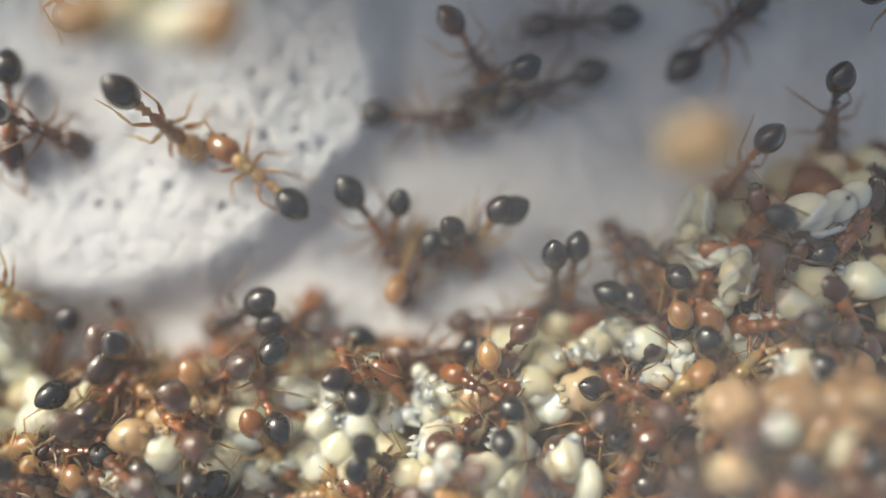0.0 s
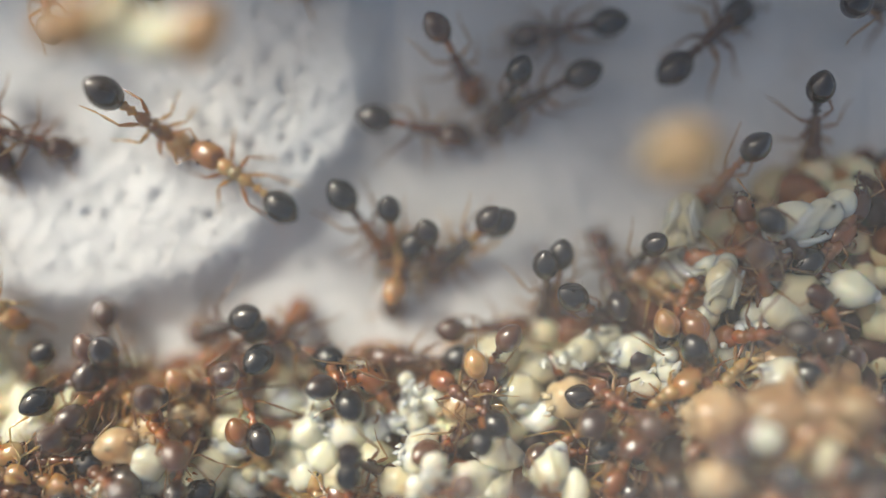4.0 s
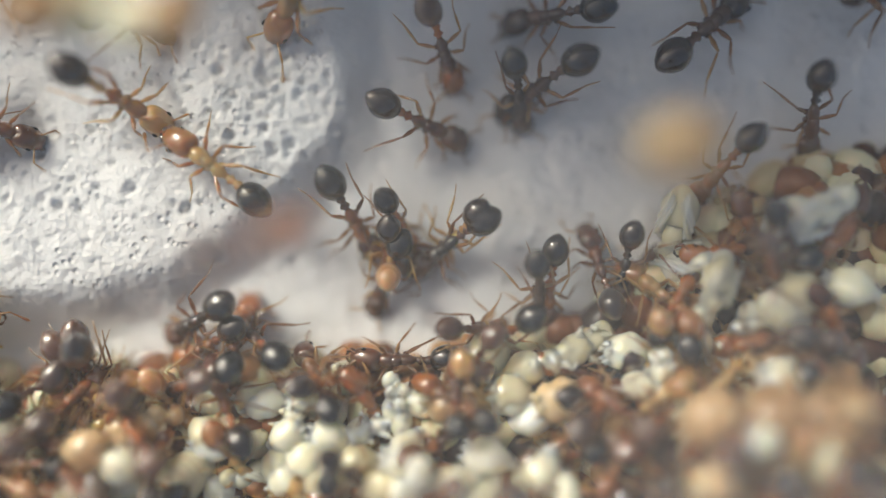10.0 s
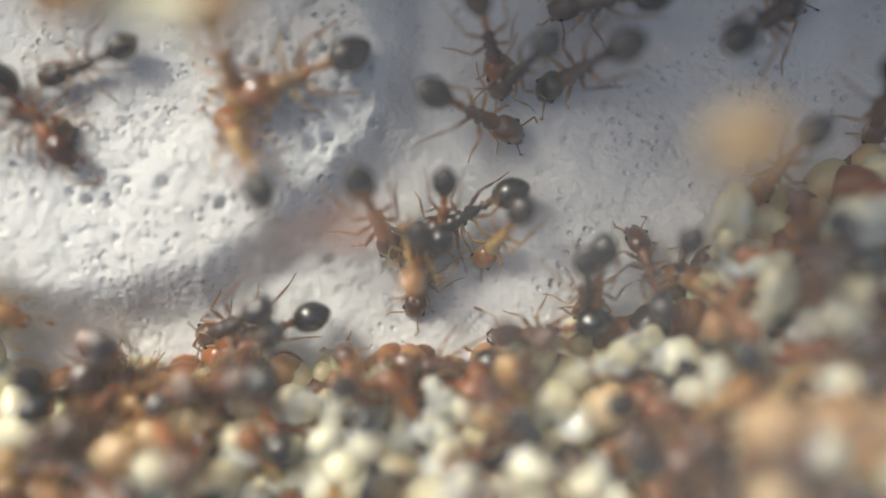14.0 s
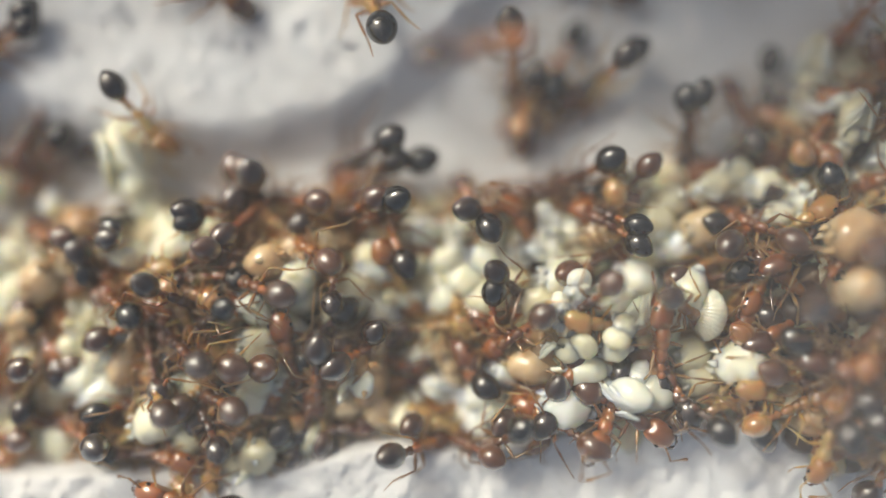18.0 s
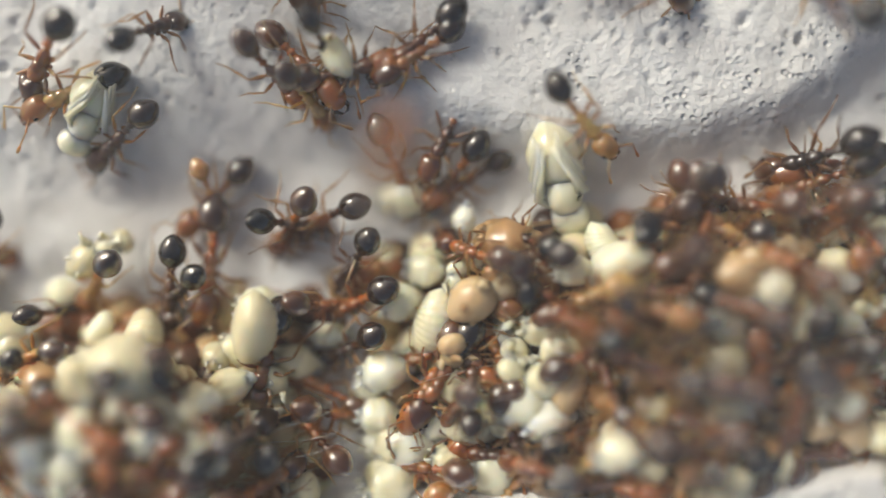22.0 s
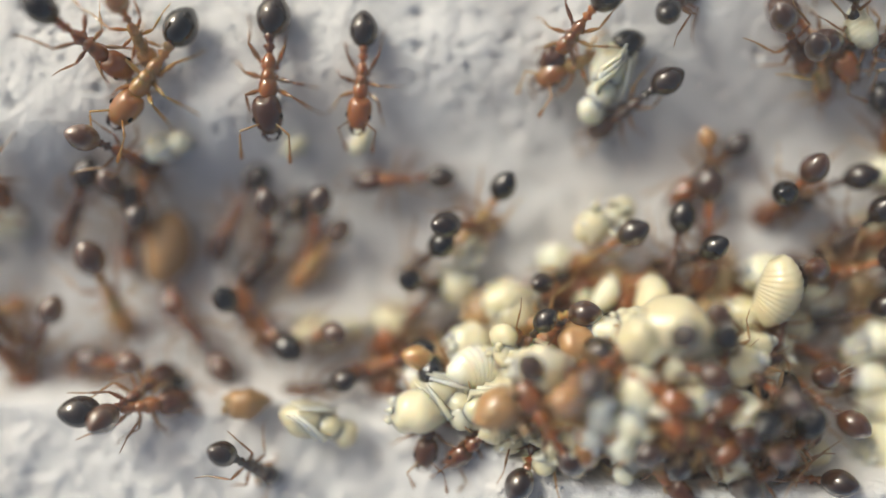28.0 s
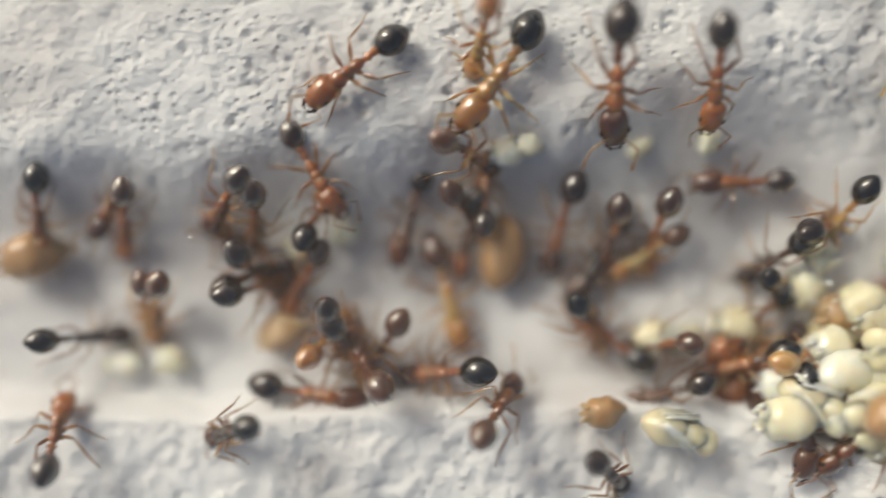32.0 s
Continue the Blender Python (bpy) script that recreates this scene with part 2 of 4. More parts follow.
def heap_top(u, v):
    """The height of the heap of ants and brood in the trench."""
    u, v = np.asarray(u, float), np.asarray(v, float)
    back = np.interp(u, [-40, -31, -28, -24, -20, -16, -10, -4, 3, 6, 9, 12], [-8.2, -7.9, -7.1, -5.3, -4.1, -3.1, -2.8, -2.4, -1.7, -0.2, 2.4, 3.4])
    front = np.interp(u, [-40, -31, -27, -20, -14, 0, 4, 16], [-8.6, -8.9, -9.8, -10.9, -10.7, -9.9, -9.0, -8.8])
    crest = np.interp(u, [-40, -32, -28.5, -25.5, -21, -17, -14, -11, -8, -5, -2, 1, 5, 12], [-1.2, -1.1, 0.1, 0.6, -0.3, -0.9, -0.4, 0.6, 0.8, 0.4, 0.4, 0.7, 0.6, 1.0])
    crest = crest + 1.8 * smooth(-2.5, -5.5, v) * smooth(3.5, 8.0, u)
    crest = crest + 0.8 * smooth(-4.5, -6.0, v) * smooth(-2.0, 0.5, u) * smooth(5.0, 2.5, u)
    crest = crest + 1.5 * smooth(-6.3, -8.4, v) * smooth(-27, -24, u) * smooth(-18, -21, u)
    base = ground_height(u, v)
    k = smooth(0.3, -2.6, v - back) * smooth(-1.2, 0.8, v - front)
    return base + k * np.maximum(crest - base, 0) + k * 0.5 * rough_noise(u, v, 2.1)


# Structure: the plaster slab.
def build_ground():
    us = np.concatenate([[-420, -250, -140, -90, -70, -60, -54], np.arange(-50, 14, 0.085), [16, 20, 26, 36, 60, 110, 220, 420]])
    vs = np.concatenate([[-420, -220, -110, -60, -36, -24, -18, -16], np.arange(-14.5, 9, 0.085), [10, 12, 16, 24, 40, 80, 180, 420]])
    U, V = np.meshgrid(us, vs)
    Z = ground_height(U, V)
    rs = np.random.RandomState(11)
    for _ in range(1000):
        pu, pv, r = rs.uniform(-46, 11), rs.uniform(-4, 8), rs.choice([0.045, 0.06, 0.085, 0.13], p=[0.45, 0.35, 0.16, 0.04])
        if rs.rand() < 0.72:
            k = rs.randint(4)
            pu, pv = rs.normal([-3.6, -9.8, -25.5, -38.0][k], [1.0, 2.4, 2.4, 4.0][k]), rs.normal([4.2, 1.9, 0.0, 0.6][k], [1.0, 1.2, 1.3, 1.5][k])
        i0, i1, j0, j1 = np.searchsorted(vs, pv - 2 * r), np.searchsorted(vs, pv + 2 * r), np.searchsorted(us, pu - 2 * r), np.searchsorted(us, pu + 2 * r)
        d2 = ((U[i0:i1, j0:j1] - pu) / r) ** 2 + ((V[i0:i1, j0:j1] - pv) / (r * rs.uniform(0.75, 1.2))) ** 2
        Z[i0:i1, j0:j1] -= 2.2 * r * np.exp(-d2 ** 2)
    Z = Z + 0.05 * rough_noise(U, V, 0.21) + smooth(-8.6, -9.8, V) * (0.16 * rough_noise(U, V, 0.6) + 0.12 * rough_noise(U + 3.1, V, 0.27))
    nu, nv = len(us), len(vs)
    co = np.stack([U, V, Z], -1).reshape(-1, 3) * MM
    a = (np.arange(nv - 1)[:, None] * nu + np.arange(nu - 1)[None]).ravel()
    faces = np.stack([a, a + 1, a + nu + 1, a + nu], 1)
    me = bpy.data.meshes.new("ground")
    me.from_pydata(co.tolist(), [], faces.tolist())
    me.materials.append(PLASTER)
    me.shade_smooth()
    tagged(new("ground", me), "white porous plaster floor of the nest", "plaster floor", kind="structure")


def build_shade_wall():
    """An unseen plaster block added behind the shelf, to keep the sun from the floor in front of it."""
    bm = bmesh.new()
    us = np.linspace(-36, 60, 220)
    lines = []
    for u in us:
        j = 0.5 * float(rough_noise(u, 0.0, 1.5))
        # top profile shaped by where its shadow should fall on the floor
        top = 1.0 + 9.6 * float(smooth(-33, -29.5, u) * smooth(-20.3, -23.0, u)) + 6.0 * float(smooth(-22, -13, u)) + 9.0 * float(smooth(-8.0, -6.8, u)) + j
        lines.append([bm.verts.new(p) for p in ((u, 9.6 + j, -3), (u, 10.2 + j, top * 0.6), (u, 11.4, top), (u, 24, top + 0.5), (u, 24.5, -3))])
    for p, q in zip(lines, lines[1:]):
        for k in range(4):
            bm.faces.new((p[k], p[k + 1], q[k + 1], q[k]))
    bm.faces.new(lines[0])
    bm.faces.new(lines[-1][::-1])
    tagged(new("wall_for_shade", mesh_of("wall_for_shade", bm, PLASTER)), "unseen white plaster block added to shade the floor", "plaster wall", kind="structure")


# Ants.
LEGS = {}


def leg_mesh(which, side, style, material):
    """One leg in its joints: hip, thigh, shin and foot. which: 0 front, 1 middle, 2 hind."""
    key = (which, side, style, material.name)
    if key in LEGS:
        return LEGS[key]
    rs = random.Random(17 * which + 5 * (side > 0) + 101 * style)
    x0 = (0.34, 0.1, -0.14)[which]
    out = radians((52, 96, 138)[which] + rs.uniform(-22, 22))
    reach = (0.82, 0.9, 1.12)[which] * rs.uniform(0.8, 1.1)
    bend = rs.uniform(-0.5, 0.5) + (0.45, -0.2, -0.45)[which]
    hip = Vector((x0, side * 0.14, 0.42))
    way = Vector((math.cos(out), side * math.sin(out), 0))
    way2 = Vector((math.cos(out - bend), side * math.sin(out - bend), 0))
    knee = hip + way * reach * 0.46 + Vector((0, 0, rs.uniform(0.12, 0.3)))
    ankle = knee + way2 * reach * 0.42 - Vector((0, 0, knee.z - 0.16))
    toe = ankle + (way2 + 0.3 * way).normalized() * reach * 0.3 - Vector((0, 0, 0.14))
    bm = bmesh.new()
    mid = hip.lerp(knee, 0.5)
    tube(bm, [hip, hip.lerp(knee, 0.12), mid, hip.lerp(knee, 0.9), knee, knee.lerp(ankle, 0.1), knee.lerp(ankle, 0.6), ankle, ankle.lerp(toe, 0.5), toe],
         [0.06, 0.035, 0.06, 0.036, 0.03, 0.027, 0.037, 0.022, 0.017, 0.012])
    LEGS[key] = mesh_of("leg", bm, material)
    return LEGS[key]


def antenna_mesh(side, style, material):
    key = ("antenna", side, style, material.name)
    if key in LEGS:
        return LEGS[key]
    rs = random.Random(7 * style + 3 * (side > 0))
    a = radians(rs.uniform(25, 85))
    root = Vector((0.16, side * 0.1, 0.1))
    elbow = root + Vector((0.42 * math.cos(a), side * 0.48 * math.sin(a), rs.uniform(0.05, 0.3)))
    b = a - radians(rs.uniform(30, 95))
    tip = elbow + Vector((0.62 * math.cos(b), side * 0.5 * math.sin(b), rs.uniform(-0.5, -0.1)))
    bm = bmesh.new()
    tube(bm, [root, root.lerp(elbow, 0.5), elbow, elbow.lerp(tip, 0.12), elbow.lerp(tip, 0.6), elbow.lerp(tip, 0.72), elbow.lerp(tip, 0.9), tip], [0.02, 0.024, 0.027, 0.019, 0.024, 0.042, 0.046, 0.016])
    LEGS[key] = mesh_of("antenna", bm, material)
    return LEGS[key]


def body_meshes(tone):
    key = ("body", tone)
    if key in LEGS:
        return LEGS[key]
    skin, belly, limb = {"amber": (AMBER, DARK, LIMB), "brown": (BROWN, DARK, LIMB), "pale": (PALE, BROWN, PALE), "gold": (PALE, PALE, PALE), "honey": (PALE, DARK, PALE), "red": (AMBER, BROWN, LIMB)}[tone]
    out = {"limb": limb}
    bm = bmesh.new()
    blob(bm, (0, 0, 0), (1, 1, 1), rings=(22, 16))
    for v in bm.verts:
        x, y, z = v.co
        # boxy seen from above, notched at the back, narrowing to the jaws
        full = math.sqrt(max(0.0, 1 - abs(x) ** 3.4)) / max(1e-4, math.sqrt(max(1e-8, 1 - x * x)))
        full = min(full, 1.6)
        y, z = y * full, z * full
        notch = 0.07 * math.exp(-(y / 0.3) ** 2) * (1 if x < -0.6 else 0)
        v.co = Vector((x * 0.43 + notch, y * 0.31 * (1 - 0.22 * max(0.0, x) ** 1.5), z * 0.25 * (1 - 0.3 * max(0.0, x))))
    out["head"] = mesh_of("head", bm, skin)
    for s in (-1, 1):
        bm = bmesh.new()
        blob(bm, (0.08, s * 0.285, 0.08), (0.07, 0.04, 0.06), rings=(10, 6))
        out["eye", s] = mesh_of("eye", bm, EYE)
        bm = bmesh.new()
        tube(bm, [(0.3, s * 0.15, -0.04), (0.43, s * 0.17, -0.06), (0.52, s * 0.1, -0.07), (0.55, s * 0.01, -0.07)], [0.06, 0.06, 0.045, 0.012])
        out["mandible", s] = mesh_of("mandible", bm, BROWN)
    bm = bmesh.new()
    blob(bm, (0.32, 0, 0.56), (0.27, 0.2, 0.2))
    blob(bm, (0.1, 0, 0.58), (0.2, 0.15, 0.17))
    blob(bm, (-0.16, 0, 0.53), (0.26, 0.145, 0.165))
    blob(bm, (0.1, 0, 0.43), (0.36, 0.14, 0.13))
    for k in range(3):
        for s in (-1, 1):
            blob(bm, ((0.32, 0.08, -0.15)[k], s * 0.13, 0.4), (0.08, 0.07, 0.1), rings=(8, 6))
    blob(bm, (0.58, 0, 0.52), (0.14, 0.1, 0.1), rings=(10, 6))
    out["thorax"] = mesh_of("thorax", bm, skin)
    bm = bmesh.new()
    tube(bm, [(-0.36, 0, 0.47), (-0.46, 0, 0.5), (-0.53, 0, 0.55), (-0.6, 0, 0.5), (-0.67, 0, 0.52), (-0.73, 0, 0.55), (-0.8, 0, 0.52), (-0.86, 0, 0.5)], [0.07, 0.07, 0.135, 0.075, 0.09, 0.125, 0.085, 0.09], 10)
    out["petiole"] = mesh_of("petiole", bm, skin if tone != "brown" else BROWN)
    bm = bmesh.new()
    blob(bm, (-0.40, 0, 0), (0.47, 0.365, 0.36), taper=0.25, rings=(22, 16))
    for v in bm.verts:
        # shallow steps where the plates of the abdomen overlap
        for edge in (-0.46, -0.64, -0.76):
            v.co.yz = v.co.yz * (1 - 0.02 * (1 if v.co.x < edge else 0))
    out["gaster"] = mesh_of("gaster", bm, belly)
    LEGS[key] = out
    return out


def ant(u, v, heading, lift=0.0, size=1.0, tone="amber", pitch=0.0, roll=0.0, curl=0.0, tail=0.0, style=0, nod=10.0, label="", on_heap=True):
    """An ant at (u, v) mm, its head towards heading (degrees, 0 to the right), lift mm above what it stands on."""
    body = body_meshes(tone)
    base = float(heap_top(u, v)) if on_heap else float(ground_height(u, v))
    thing = piece("ant")
    words = {"amber": "amber fire ant with glossy black abdomen", "brown": "dark brown ant with glossy black abdomen", "pale": "pale amber young ant with brown abdomen",
             "honey": "honey coloured young ant with black abdomen", "gold": "pale golden newly hatched ant", "red": "reddish brown ant with dark abdomen"}[tone]
    tagged(thing, label or words + (" on brood heap" if on_heap and float(heap_top(u, v)) > float(ground_height(u, v)) + 0.3 else " on white plaster"), "ant", "ants of the colony")
    for key in ("thorax", "petiole"):
        part(key, body[key], thing)
    head = part("head", body["head"], thing)
    head.matrix_local = pose(0.86 * MM, 0, 0.52 * MM, 0, nod, curl)
    for s in (-1, 1):
        part("eye", body["eye", s], head, "small black eye")
        part("mandible", body["mandible", s], head)
        part("antenna", antenna_mesh(s, style % 5, body["limb"]), head)
        for w in range(3):
            part("leg", leg_mesh(w, s, style % 6, body["limb"]), thing)
    gaster = part("gaster", body["gaster"], thing, "glossy rounded abdomen")
    gaster.matrix_local = pose(-0.82 * MM, 0, 0.51 * MM, 0, -tail, -curl * 0.8)
    thing.matrix_world = pose(u * MM, v * MM, (base + lift) * MM, 0, 0, heading) @ pose(0, 0, 0, roll, -pitch, 0)
    thing.scale = (size, size, size)
    return thing


TRIPS, FIDGETS = [], []


def travels(thing, *stops, under_lid=False):
    if under_lid:
        tagged(thing, "ant clinging to the underside of the clear lid")
    TRIPS.append((thing, stops, under_lid))


def fidgets(thing):
    FIDGETS.append(thing)


# Brood.
BROOD = {}


def brood_meshes(kind, tone):
    key = (kind, tone)
    if key in BROOD:
        return BROOD[key]
    skin = {"cream": CREAM, "white": WHITE, "tan": TAN}[tone]
    parts = []
    bm = bmesh.new()
    if kind == "egg":
        blob(bm, (0, 0, 0), (0.54, 0.4, 0.4), rings=(18, 22))
        for v in bm.verts:
            # ring folds and a small bent head end
            fold = 1 + 0.035 * math.sin(17 * v.co.x) + 0.09 * noise.noise(v.co * 3.6)
            pleat = 1 + 0.05 * math.sin(7 * math.atan2(v.co.z, v.co.y)) * max(0.0, -v.co.x / 0.5)
            v.co.yz *= fold * pleat * (1 - 0.22 * max(0.0, v.co.x / 0.5))
            v.co.z -= 0.12 * max(0.0, v.co.x / 0.5) ** 2
        blob(bm, (0.46, 0, -0.1), (0.14, 0.15, 0.14), rings=(10, 7))
        for k in range(5):
            # torn bits of skin at the tail end
            a = k * 1.26
            p = Vector((-0.44, 0.16 * math.cos(a), 0.16 * math.sin(a)))
            tube(bm, [p * 0.9, p + Vector((-0.08, 0.05 * math.cos(a), 0.05 * math.sin(a))), p + Vector((-0.17, 0.02 * math.cos(a), 0.02 * math.sin(a)))], [0.09, 0.06, 0.012], 5)
    elif kind == "larva":
        # a fat, bent sausage with ring folds
        pts, rad = [], []
        for i in range(41):
            k = i / 40
            a = (k - 0.5) * 1.5
            pts.append((0.85 * math.sin(a), 0.85 * (1 - math.cos(a)) - 0.12, 0))
            rad.append((0.05 + 0.36 * math.sin(math.pi * (0.06 + 0.9 * k)) ** 0.6) * (1 + 0.035 * math.cos(k * 75)))
        tube(bm, pts, rad, 16)
    else:
        blob(bm, (-0.34, 0, 0), (0.5, 0.4, 0.38), taper=0.25, rings=(16, 12))
        blob(bm, (0.2, 0, 0.02), (0.36, 0.27, 0.28))
        blob(bm, (0.56, 0, -0.06), (0.26, 0.3, 0.24))
    for v in bm.verts:
        # nothing in the heap is quite regular
        v.co += 0.04 * noise.noise_vector(v.co * 2.2)
    parts.append(("body", mesh_of("body", bm, skin)))
    if kind == "pupa":
        for s in (-1, 1):
            for k in range(3):
                bm = bmesh.new()
                tube(bm, [(0.32 - 0.1 * k, s * 0.2, 0.16), (0.2 - 0.16 * k, s * 0.34, 0.22), (-0.1 - 0.16 * k, s * 0.2, 0.36), (-0.5 - 0.1 * k, s * (0.06 + 0.05 * k), 0.40)], [0.05, 0.07, 0.055, 0.03], 8)
                parts.append(("folded_leg", mesh_of("folded_leg", bm, skin)))
    elif kind == "husk":
        rs = random.Random(4)
        for k in range(7):
            bm = bmesh.new()
            a = k * 0.9
            p = Vector((0.5 * math.cos(a), 0.36 * math.sin(a), 0.18))
            q = p * 1.35 + Vector((rs.uniform(-0.1, 0.1), rs.uniform(-0.1, 0.1), rs.uniform(0.0, 0.25)))
            tube(bm, [p * 0.7, p, p.lerp(q, 0.6), q], [0.14, 0.11, 0.06, 0.012], 6)
            parts.append(("flap", mesh_of("flap", bm, skin)))
    BROOD[key] = parts
    return parts


def brood(u, v, kind="egg", heading=0.0, lift=0.0, size=0.85, tone="cream", pitch=0.0, roll=0.0, on_heap=True):
    thing = piece({"egg": "larva", "larva": "larva", "pupa": "pupa", "husk": "pupa"}[kind])
    words = {"egg": "round young larva", "larva": "plump curved larva", "pupa": "pupa with folded legs", "husk": "ragged pupa in its torn skin"}[kind]
    tagged(thing, {"cream": "creamy yellow ", "white": "glassy white ", "tan": "tan "}[tone] + words + " among the ants", "ant brood", "brood of the colony")
    for name, data in brood_meshes(kind, tone):
        part(name, data, thing)
    base = float(heap_top(u, v)) if on_heap else float(ground_height(u, v))
    thing.matrix_world = pose(u * MM, v * MM, (base + lift + 0.25 * size) * MM, roll, -pitch, heading)
    thing.scale = (size, size, size)
    return thing


def build_heap():
    """The packed lower layer, in one piece: nobody could count it."""
    rs = np.random.RandomState(5)
    base = bmesh.new()
    bmesh.ops.create_uvsphere(base, u_segments=9, v_segments=6, radius=1)
    ball = np.array([v.co[:] for v in base.verts])
    quads = [[v.index for v in f.verts] for f in base.faces]
    base.free()
    verts, faces = [], []
    count = 0
    while count < 2300:
        u, v = rs.uniform(-37, 15), rs.uniform(-11.2, 7)
        top, low = float(heap_top(u, v)), float(ground_height(u, v))
        if top - low < 0.25:
            continue
        z = top - rs.uniform(0.1, 0.75)
        size = rs.uniform(0.32, 0.56)
        turn = np.array(Euler(rs.uniform(0, 6.28, 3)).to_matrix())
        pts = (ball * [size * rs.uniform(1.0, 1.7), size, size]) @ turn.T + [u, v, z]
        faces += [[k + len(verts) for k in q] for q in quads]
        verts += (pts * MM).tolist()
        count += 1
    me = bpy.data.meshes.new("brood_heap")
    me.from_pydata(verts, [], faces)
    me.materials.append(HEAP)
    me.shade_smooth()
    tagged(new("brood_heap", me), "packed heap of larvae, pupae and ant bodies in the trench", "ant brood", kind="stuff")


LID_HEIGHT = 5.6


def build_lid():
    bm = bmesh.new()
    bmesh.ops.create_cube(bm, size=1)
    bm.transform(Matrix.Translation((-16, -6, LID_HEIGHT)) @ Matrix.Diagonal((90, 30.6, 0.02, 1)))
    lid = tagged(new("window_lid", mesh_of("window_lid", bm, LID, False)), "clear cover pane over the nest with haze added", "cover pane", kind="structure")
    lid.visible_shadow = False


def fibre(u, v, length, heading, rise):
    """A fine pale hair lying across the heap."""
    bm = bmesh.new()
    tube(bm, [(length * (k / 8 - 0.5), 0.12 * math.sin(k * 0.7 + u), rise * k / 8) for k in range(9)], [0.008] * 9, 5)
    ob = tagged(piece("fibre", mesh_of("fibre", bm, WHITE)), "fine pale fibre lying across the brood heap", "fibre")
    ob.matrix_world = pose(u * MM, v * MM, (float(heap_top(u, v)) + 0.75) * MM, 0, 0, heading)


build_ground()
build_shade_wall()
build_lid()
build_heap()


# The ants, space by space.
fidgets(ant(-1.31, -5.21, -41, 0.72, 0.90, "brown", -50, -10, 7, 8, 3))
fidgets(ant(0.99, -5.53, -144, 0.72, 0.90, "red", -50, -3, -13, 13, 4))
fidgets(ant(3.05, -5.63, -26, 0.70, 0.90, "red", -47, 4, -2, -1, 5))
fidgets(ant(5.43, -3.84, 152, 0.75, 0.95, "red", -50, 11, 9, 4, 6))
fidgets(ant(4.72, -3.88, 29, 0.78, 1.00, "red", -50, -5, -11, 9, 7))
fidgets(ant(7.55, -4.06, 25, 0.83, 1.10, "red", -50, 2, 0, -5, 8))
fidgets(ant(6.33, -5.62, -10, 0.83, 1.10, "red", -50, 9, 11, 0, 9))
fidgets(ant(-4.17, -3.84, 115, 0.52, 1.00, "amber", -23, -7, -9, 5, 10))
fidgets(ant(-1.91, -3.36, 123, 0.75, 1.00, "amber", -47, 0, 2, 10, 11))
fidgets(ant(1.46, -3.73, 150, 0.52, 0.90, "amber", -26, 7, 13, -4, 12))
fidgets(ant(0.02, -2.68, -177, 0.25, 1.00, "brown", 0, -9, -7, 1, 13))
fidgets(ant(3.85, -0.69, -93, 0.33, 0.95, "amber", -30, -2, 4, 6, 14))
fidgets(ant(3.65, -8.36, 151, 0.69, 0.95, "brown", -42, 5, 15, 11, 15))
fidgets(ant(-5.72, -5.40, 91, 0.68, 0.85, "amber", -47, -11, -5, -3, 16))
fidgets(ant(-6.18, -7.74, -92, 0.62, 1.00, "red", -33, -4, 6, 2, 17))
fidgets(ant(-8.91, -7.38, 171, 0.63, 1.05, "pale", -32, 3, -14, 7, 18))
fidgets(ant(-10.90, -6.40, 30, 0.25, 1.02, "red", 0, 10, -3, 12, 19))
fidgets(ant(-8.61, -9.15, 139, 0.72, 0.90, "brown", -50, -6, 8, -2, 20))
fidgets(ant(-1.12, -9.07, -142, 0.75, 0.95, "brown", -50, 1, -12, 3, 21))
fidgets(ant(-3.70, -9.47, 5, 0.50, 0.95, "red", -50, 8, -1, 8, 22))
fidgets(ant(-1.88, -9.48, 169, 0.47, 0.90, "red", -50, -8, 10, 13, 23))
fidgets(ant(-8.62, -6.18, -149, 0.72, 0.90, "brown", -50, -1, -10, -1, 24))
fidgets(ant(-4.73, -6.91, -132, 0.72, 0.90, "brown", -50, 6, 1, 4, 25))
fidgets(ant(-8.25, -3.90, 49, 0.72, 0.90, "red", -50, -10, 12, 9, 26))
fidgets(ant(-7.92, -3.03, -69, 0.47, 0.95, "red", -46, -3, -8, -5, 27))
fidgets(ant(-9.97, -8.42, 144, 0.78, 1.00, "pale", -50, 4, 3, 0, 28))
fidgets(ant(-1.51, -6.11, -82, 0.58, 0.90, "amber", -32, 11, 14, 5, 29))
fidgets(ant(1.58, 0.62, -132, 0.45, 0.95, "honey", -44, -5, -6, 10, 0))
fidgets(ant(5.22, -0.50, 107, 0.31, 0.95, "red", -28, 2, 5, -4, 1))
fidgets(ant(-13.67, -4.33, 165, 0.71, 0.95, "red", -44, 9, -15, 1, 2))
fidgets(ant(-9.42, -10.89, 170, 0.00, 1.03, "amber", 0, -7, -4, 6, 3))
fidgets(ant(1.99, -2.59, -121, 0.60, 0.90, "red", -35, 0, 7, 11, 4))
fidgets(ant(3.98, -4.54, 22, 0.45, 0.90, "pale", -19, 7, -13, -3, 5))
fidgets(ant(-0.85, -6.31, -143, 0.67, 0.95, "red", -40, -9, -2, 2, 6))
fidgets(ant(-12.05, -9.43, 173, 0.78, 1.00, "red", -50, -11, 0, -2, 9))
fidgets(ant(-8.18, -3.26, -61, 0.49, 1.00, "red", -20, -4, 11, 3, 10))
fidgets(ant(-5.00, -1.80, -159, 0.48, 1.10, "brown", -39, 3, -9, 8, 11))
fidgets(ant(-1.88, -3.16, 5, 0.75, 0.95, "red", -50, 10, 2, 13, 12))
fidgets(ant(-9.97, -5.38, -132, 0.25, 0.96, "red", 0, -6, 13, -1, 13))
